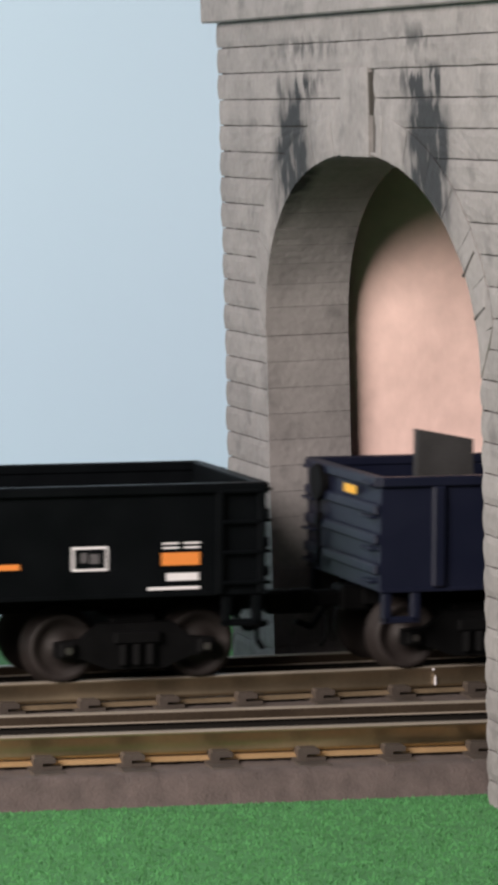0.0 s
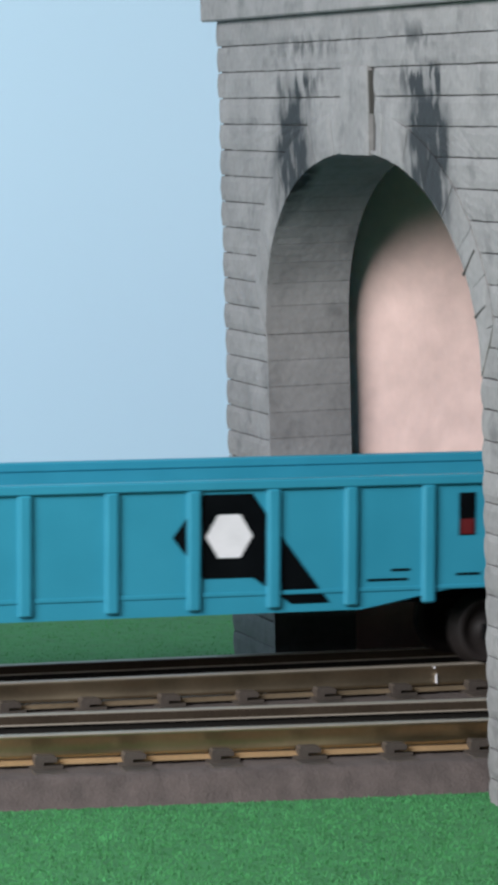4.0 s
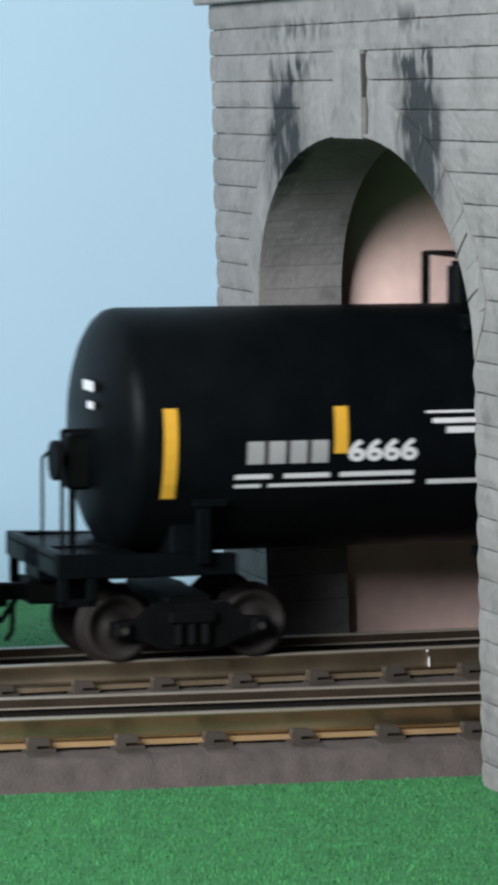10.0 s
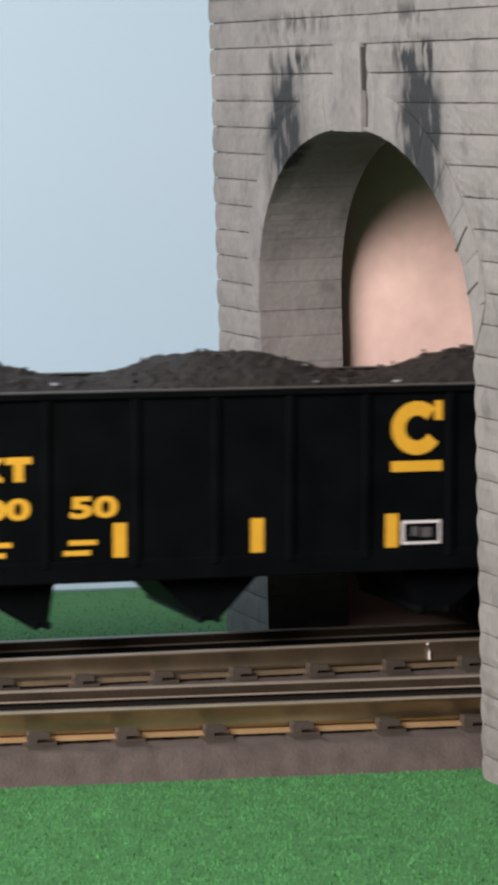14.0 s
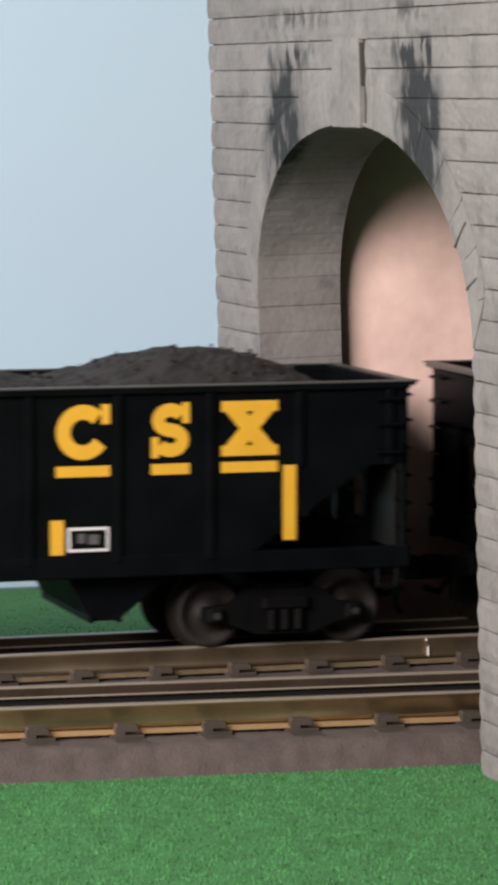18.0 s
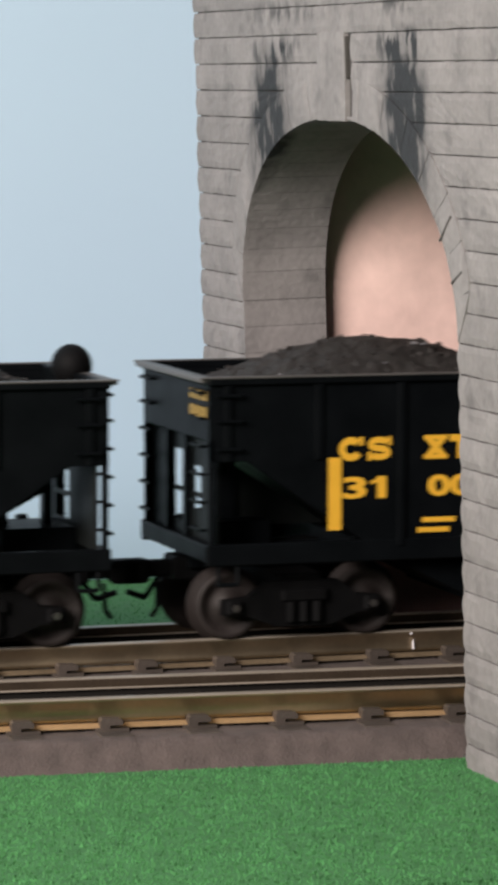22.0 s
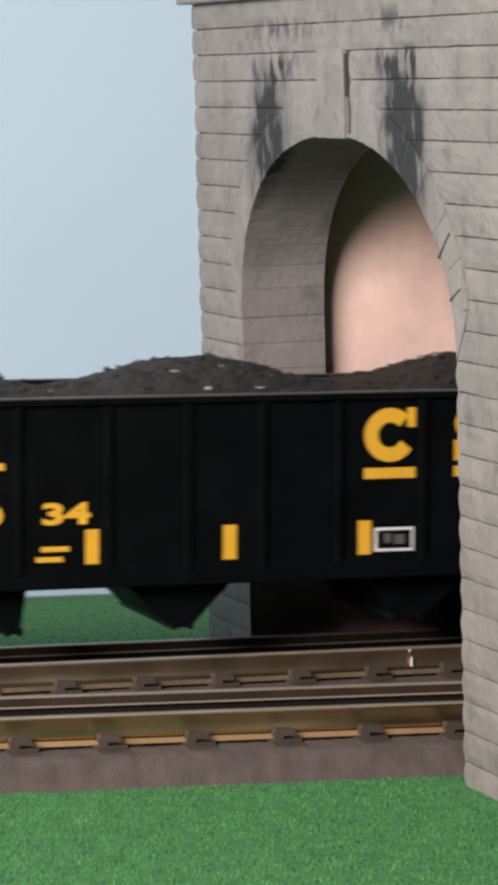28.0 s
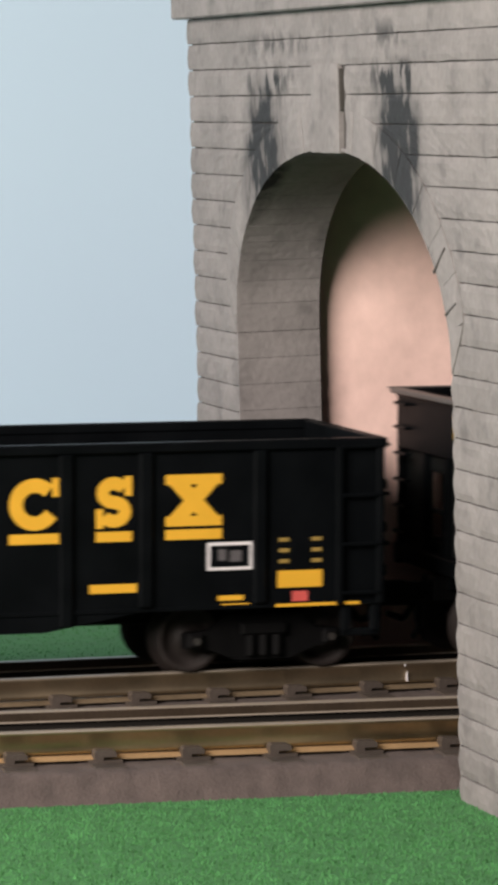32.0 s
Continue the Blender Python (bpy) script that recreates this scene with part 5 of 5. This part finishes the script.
# tank cars ------------------------------------------------------------------
def tank_car(label, m, half, frame_half, brake_end, pipes, reach, depth=3.6, R=TANK_R, zc=TANK_Z):
    c = new_car("tank_car", label, "tank car")
    b = bmesh.new()
    cyl = half - depth
    prof = [(-half, 0)]
    for k in range(1, 9):
        a = math.pi / 2 * k / 8
        prof.append((-cyl - depth * math.cos(a) ** .95, R * math.sin(a) ** .9))
    prof += [(-cyl * .5, R), (0, R), (cyl * .5, R)]
    for k in range(8, 0, -1):
        a = math.pi / 2 * k / 8
        prof.append((cyl + depth * math.cos(a) ** .95, R * math.sin(a) ** .9))
    prof.append((half, 0))
    lathe(b, prof, 72, 0, zc)
    part("tank_shell", b, m, c, smooth=True)
    for e in (-1, 1):
        x0, x1 = sorted((e * (half - 10.6), e * frame_half))
        b = bmesh.new()
        box(b, x0, x1, -2.4, 2.4, 6.2, 9.0, .2)
        box(b, *sorted((e * (frame_half - .9), e * frame_half)), -8.2, 8.2, 7.1, 9.1, .15)
        for s in (-1, 1):
            prism(b, [(x0 if e > 0 else x1, 7.1), (x0 if e > 0 else x1, 8.7), (e * (half - 2), 8.9), (e * frame_half, 9.1), (e * frame_half, 7.2)], *sorted((s * 7.3, s * 8.4)))
        box(b, *sorted((e * (half - 3), e * frame_half)), -8.2, 8.2, 8.4, 8.8, .1)
        part("end_frame", b, m, c)
        b = bmesh.new()
        box(b, *sorted((e * (half - 8.6), e * (half - 5.6))), -7.0, 7.0, 7.4, 12.0, .2)
        for s in (-1, 1):
            box(b, *sorted((e * (half - 9.6), e * (half - 6.9))), *sorted((s * 8.2, s * 9.3)), 12.5, 13.1, .1)
            box(b, *sorted((e * (half - 8.3), e * (half - 7.2))), *sorted((s * 8.3, s * 9.1)), 8, 12.6, .1)
        part("saddle", b, m, c)
        for s in (-1, 1):
            b = bmesh.new()
            y0, y1 = sorted((s * 7.6, s * 8.3))
            q0, q1 = sorted((e * (frame_half - .2), e * (frame_half - 3.2)))
            box(b, q0, q0 + .75, y0, y1, 5.0, 7.4, .1)
            box(b, q1 - .75, q1, y0, y1, 5.0, 7.4, .1)
            box(b, q0, q1, y0, y1, 4.9, 5.5, .1)
            part("step", b, m, c)
        b = bmesh.new()
        xr = e * (frame_half - 1.3)
        wire(b, [(xr, 1.5, 9), (xr, 1.5, 15.6), (xr - e * .6, 1.5, 16.2), (e * (half - .5), 1.5, 16.9)], .14)
        part("end_rail", b, m, c)
        coupler(c, e * frame_half, e, reach)
    e = brake_end
    b = bmesh.new()
    box(b, *sorted((e * (half - .4), e * (half + 1.5))), -2.6, -.2, 13.4, 17.9, .3)
    rod(b, (e * (half + 2.0), -1.4, 15.7), (e * (half + 2.5), -1.4, 15.7), 1.6, 18)
    rod(b, (e * (half + 1.2), -1.4, 15.7), (e * (half + 2.2), -1.4, 15.7), .5, 10)
    wire(b, [(e * (half + .9), -1.4, 8.7), (e * (half + .9), -1.4, 13.6)], .3)
    wire(b, [(e * (half + 2.2), -3.2, 8.7), (e * (half + 2.2), -3.2, 18.2), (e * (half - .2), -3.2, 18.2)], .16)
    part("brake_stand", b, M_UNDER, c, "black hand brake stand")
    for z0, z1, y1 in ((21.3, 22.1, -1.2), (19.9, 20.5, -2.4)):
        b = bmesh.new()
        b.faces.new([b.verts.new(q) for q in ((-half + .05, -4.4, z0), (-half + .05, y1, z0), (-half + .05, y1, z1), (-half + .05, -4.4, z1))])
        part("marking", b, M_WHITE, c, "white bar of small writing on the tank end")
    b = bmesh.new()
    for s in (-1, 1):
        if not pipes:
            box(b, -6.8, -3.2, *sorted((s * 7.4, s * 8.4)), 7.7, 8.6, .1)
            box(b, 4.0, 5.4, *sorted((s * 7.4, s * 8.2)), 8.0, 9.2, .1)
            continue
        wire(b, [(-half + 8.5, s * 8.3, 8.4), (half - 8.5, s * 8.3, 8.4)], .2)
        wire(b, [(-half + 8.5, s * 8.5, 7.7), (half - 8.5, s * 8.5, 7.7)], .3)
    part("running_pipe", b, m, c)
    return c


def tank_top(c, m, x0, x1, lx, bonnet):
    """Top platform with rails, valve bonnet and a side ladder."""
    b = bmesh.new()
    z0, z1 = (25.7, 26.3) if m is M_BLUE else (25.9, 26.9)
    for s in (-1, 1):
        box(b, x0, x1, *sorted((s * 3.4, s * 6.6)), z0, z1, .1)
        for x in (x0 + 1.6, (x0 + x1) / 2, x1 - 1.6):
            box(b, x - .4, x + .4, *sorted((s * 4.0, s * 6.5)), 24.9, 25.8, .1)
    for x in (x0, x1):
        box(b, x - .5, x + .5, -6.6, 6.6, 25.7, 26.3, .1)
    plat = part("platform", b, m, c)
    for s in (-1, 1):
        y = s * 6.2
        for x in (x0 + .8, x1 - .8):
            b = bmesh.new()
            box(b, x - .35, x + .35, y - .18, y + .18, 26.2, 31.6, .08)
            part("rail_post", b, m, plat)
        for xa, d in ((x0 + .8, -1), (x1 - .8, 1)):
            b = bmesh.new()
            wire(b, [(xa, y, 31.5), (lx + d * 3.4, y, 31.5), (lx + d * 2.4, y, 30.7), (lx + d * 2.2, y, 26.3)], .17)
            part("guard_rail", b, m, plat)
    for x in (x0 + .8, x1 - .8):
        b = bmesh.new()
        wire(b, [(x, -6.2, 31.5), (x, 6.2, 31.5)], .17)
        part("cross_rail", b, m, plat)
    b = bmesh.new()
    y = -4.2 if m is M_BLUE else -1.0
    rod(b, (bonnet, y, 26.0), (bonnet, y, 28.7), 1.35, 18, 1.9)
    rod(b, (bonnet, y, 28.7), (bonnet, y, 29.2), 2.5, 18)
    rod(b, (bonnet, y, 29.2), (bonnet, y, 30.6), .6, 10)
    rod(b, (bonnet, y, 30.3), (bonnet, y, 30.7), .85, 10)
    box(b, bonnet + .8, bonnet + 3.4, y - 1.1, y + 1.1, 28.2, 29.0, .2)
    if m is M_BLACK:
        rod(b, (bonnet - 5.0, 1, 26.9), (bonnet - 5.0, 1, 30.6), 1.15, 14)
        rod(b, (bonnet - 5.0, 1, 30.6), (bonnet - 5.0, 1, 31.0), .8, 14)
        box(b, bonnet + 6.2, bonnet + 7.2, .4, 1.6, 27.0, 30.0, .2)
    part("valve_bonnet", b, m, plat)
    b = bmesh.new()
    for x in (lx - 1.4, lx + 1.4):
        box(b, x - .28, x + .28, -10.45, -10.0, 5.0, 24.2, .08)
        rod(b, (x, -10.2, 24.1), (x, -7.4, 26.0), .26)
    box(b, lx - 2.4, lx + 2.4, -10.1, -7.6, 7.6, 8.5, .1)
    lad = part("side_ladder", b, m, c)
    for k in range(9):
        b = bmesh.new()
        z = 6.0 + 2.15 * k
        wire(b, [(lx - 1.4, -10.2, z), (lx + 1.4, -10.2, z)], .16)
        part("rung", b, m, lad)


def cplate(c, m, label, rects, r=TANK_R):
    b = bmesh.new()
    for x0, x1, z0, z1 in rects:
        curved_plate(b, x0, x1, z0, z1, r)
    mark(c, b, m, label)


car = tank_car("bright blue tank car with orange bars and top platform", M_BLUE, 33.5, 37.0, 1, True, 2.9)
tank_top(car, M_BLUE, -8.2, 8.7, 2.9, 1.9)
b = bmesh.new()
for x in (-17.2, -8.0, 12.6):
    box(b, x - .34, x + .34, -8.9, -8.2, 7.8, 11.9, .12)
    box(b, x - .75, x + .55, -9.2, -8.3, 11.2, 12.0, .15)
part("pipe_bracket", b, M_BLUE, car)
for x, z0, z1 in ((28.6, 15.2, 21.6), (-29.0, 15.2, 21.8), (16.3, 16.4, 20.0), (5.6, 16.4, 20.0), (-9.6, 16.5, 19.9)):
    cplate(car, M_ORANGE, "orange reflective bar", [(x - .52, x + .52, z0, z1)])
cplate(car, M_PALE, "pale panel of unreadable writing", [(21.4, 27.7, 19.3, 19.6), (21.4, 24.6, 21.2, 21.6), (21.4, 27.7, 20.0, 21.2), (21.4, 27.7, 18.0, 19.2)])
cplate(car, M_WHITE, "white-framed data panel", [(16.9, 20.6, 15.5, 17.7)])
b = bmesh.new()
curved_plate(b, 17.2, 20.3, 15.8, 17.4, TANK_R, .08)
mark(car, b, M_BLACK, "black field of the data panel")
b = bmesh.new()
for x0, x1, z0, z1 in ((17.8, 18.4, 16.1, 17.1), (18.8, 19.3, 16.1, 17.1), (19.5, 19.9, 16.1, 16.8)):
    curved_plate(b, x0, x1, z0, z1, TANK_R, .11)
mark(car, b, M_GREY, "grey bars of unreadable writing")
cplate(car, M_NAME, "dull white blocks of the owner's mark", blocks(-24.6, -17.7, 16.0, 17.8, 4))
mark(car, text_mesh("71771", -16.5, -10.6, 16.0, 17.8, -.06, TANK_R, bold=.035, slant=.2), M_WHITE, "white slanting car number", False)
cplate(car, M_PALE, "pale bars of small writing", [(-24.6, -21.6, 14.8, 15.3), (-20.8, -17.6, 14.8, 15.3), (-16.6, -12.0, 14.8, 15.3), (-24.6, -21.6, 13.9, 14.3), (-20.4, -17.6, 13.9, 14.3),
       (-16.6, -12.0, 13.9, 14.3), (-10.4, -5.9, 13.9, 14.4), (-3.5, -.7, 16.8, 17.5), (21.0, 22.8, 16.0, 16.4), (21.2, 23.0, 11.8, 12.4)])
b = bmesh.new()
ring_shape(b, 11.3, 13.7, 15.3, 17.4, .16, y=-TANK_R - .1)
plate(b, 11.8, 13.2, 16.2, 16.5, -TANK_R - .1)
mark(car, b, M_PALE, "pale ring emblem")
train.append((car, -292.1, truck(car, -27.6, 11.4) + truck(car, 27.2, 11.4)))

car = tank_car("black tank car with yellow bars, white writing and top platform", M_BLACK, 37.3, 41.2, -1, False, 5.5, depth=3.1)
tank_top(car, M_BLACK, -6.6, 8.4, 0.1, .4)
for x, z0, z1 in ((32.9, 13.5, 20.4), (-32.5, 13.2, 20.3), (24.9, 16.3, 20.1), (16.2, 16.3, 20.1), (7.2, 16.3, 20.2), (-6.4, 16.3, 19.9), (-18.6, 16.5, 20.2)):
    cplate(car, M_YELLOW, "yellow reflective bar", [(x - .56, x + .56, z0, z1)])
cplate(car, M_YELLOW, "yellow warning panel", [(8.0, 11.5, 12.6, 14.8)])
cplate(car, M_WHITE, "white bars of small writing", [(8.5, 12.2, 19.8, 20.05), (8.5, 14.6, 19.2, 19.45), (8.5, 13.9, 18.6, 18.85), (8.5, 13.9, 18.0, 18.25), (8.5, 13.7, 17.4, 17.65),
       (8.5, 14.8, 16.7, 16.95), (8.5, 15.3, 16.1, 16.3), (8.5, 12.8, 15.4, 15.65), (18.0, 23.6, 17.35, 17.95), (19.4, 22.4, 16.4, 17.0),
       (-11.0, -7.2, 18.7, 19.1), (-9.8, -7.3, 17.9, 18.4), (-11.5, -7.3, 19.5, 19.7), (-11.2, -6.0, 13.8, 14.2)])
cplate(car, M_GREY, "grey panel of unreadable writing", [(25.7, 32.1, 16.2, 17.7), (25.7, 32.1, 18.1, 18.5), (25.7, 32.1, 18.7, 20.0), (25.6, 30.4, 20.3, 20.7), (15.8, 20.2, 12.4, 12.6), (22.5, 27.2, 13.6, 14.0), (22.2, 25.0, 11.9, 13.1)])
b = bmesh.new()
for z in (16.45, 16.85, 17.25, 18.95, 19.3, 19.65):
    for x0, x1 in ((26.2, 27.6), (28.3, 29.5), (29.8, 31.5)):
        curved_plate(b, x0, x1, z, z + .14, TANK_R, .08, n=2)
mark(car, b, M_PANELBAR, "dim lines of unreadable writing")
b = bmesh.new()
curved_plate(b, 22.6, 24.6, 12.2, 12.8, TANK_R, .08)
for k in range(3):
    curved_plate(b, 8.6, 10.9, 12.95 + .55 * k, 13.15 + .55 * k, TANK_R, .08)
mark(car, b, M_BLACK, "black lines of unreadable writing")
cplate(car, M_NAME, "dull white blocks of the owner's mark", blocks(-26.3, -19.3, 15.8, 17.6, 4))
mark(car, text_mesh("6666", -18.0, -12.2, 15.8, 17.6, -.06, TANK_R, bold=.035), M_WHITE, "white car number", False)
cplate(car, M_WHITE, "white bars of small writing", [(-27.2, -24.2, 14.6, 15.0), (-23.2, -19.4, 14.6, 15.0), (-18.6, -12.4, 14.6, 15.0), (-27.2, -25.0, 13.9, 14.2), (-24.4, -12.4, 13.9, 14.2)])
b = bmesh.new()
poly(b, [(32.0, 10.6), (33.1, 9.8), (34.3, 10.6), (33.1, 11.4)], y=-9.3)
mark(car, b, M_WHITE, "small white diamond placard")
train.append((car, -378.5, truck(car, -29.9) + truck(car, 31.4)))


# ---- what moves ----
ADVANCE = (0.0, 36.6, 73.8, 110.7, 147.6, 184.6, 221.7, 259.8, 296.2, 333.2, 370.5, 407.0, 446.6, 483.6, 522.6, 560.7, 598.8, 636.9, 673.2, 713.1, 749.2, 788.5, 826.9, 864.9, 902.5, 940.1, 978.5, 1016.9, 1055.2, 1093.9, 1130.0, 1169.2, 1205.3)   # mm travelled at each whole second
TRACK_Y, SLOPE = 28.37 + 4.5, -0.01881


def gone(t):
    k = min(int(t), 31)
    return ADVANCE[k] + (ADVANCE[k + 1] - ADVANCE[k]) * (t - k)


def motions():
    turn = math.degrees(math.atan(SLOPE))
    for car_, place, wheels in train:
        walk(car_, [(t, pose((place + gone(t)) * MM, (TRACK_Y + SLOPE * (place + gone(t))) * MM, 0, 0, 0, turn)) for t in range(33)])
        for ob, wx in wheels:
            seen = [k / 10 for k in range(321) if -72 < place + wx + gone(k / 10) < -6]
            if not seen:
                continue
            times = sorted({0.0, 32.0, *seen})
            rows_ = []
            for t in times:
                d = gone(min(max(t, seen[0]), seen[-1])) - gone(seen[0])
                rows_.append((t, pose(wx * MM, 0, WHEEL_R * MM, 0, math.degrees(d / WHEEL_R), 0)))
            walk(ob, rows_)


motions()
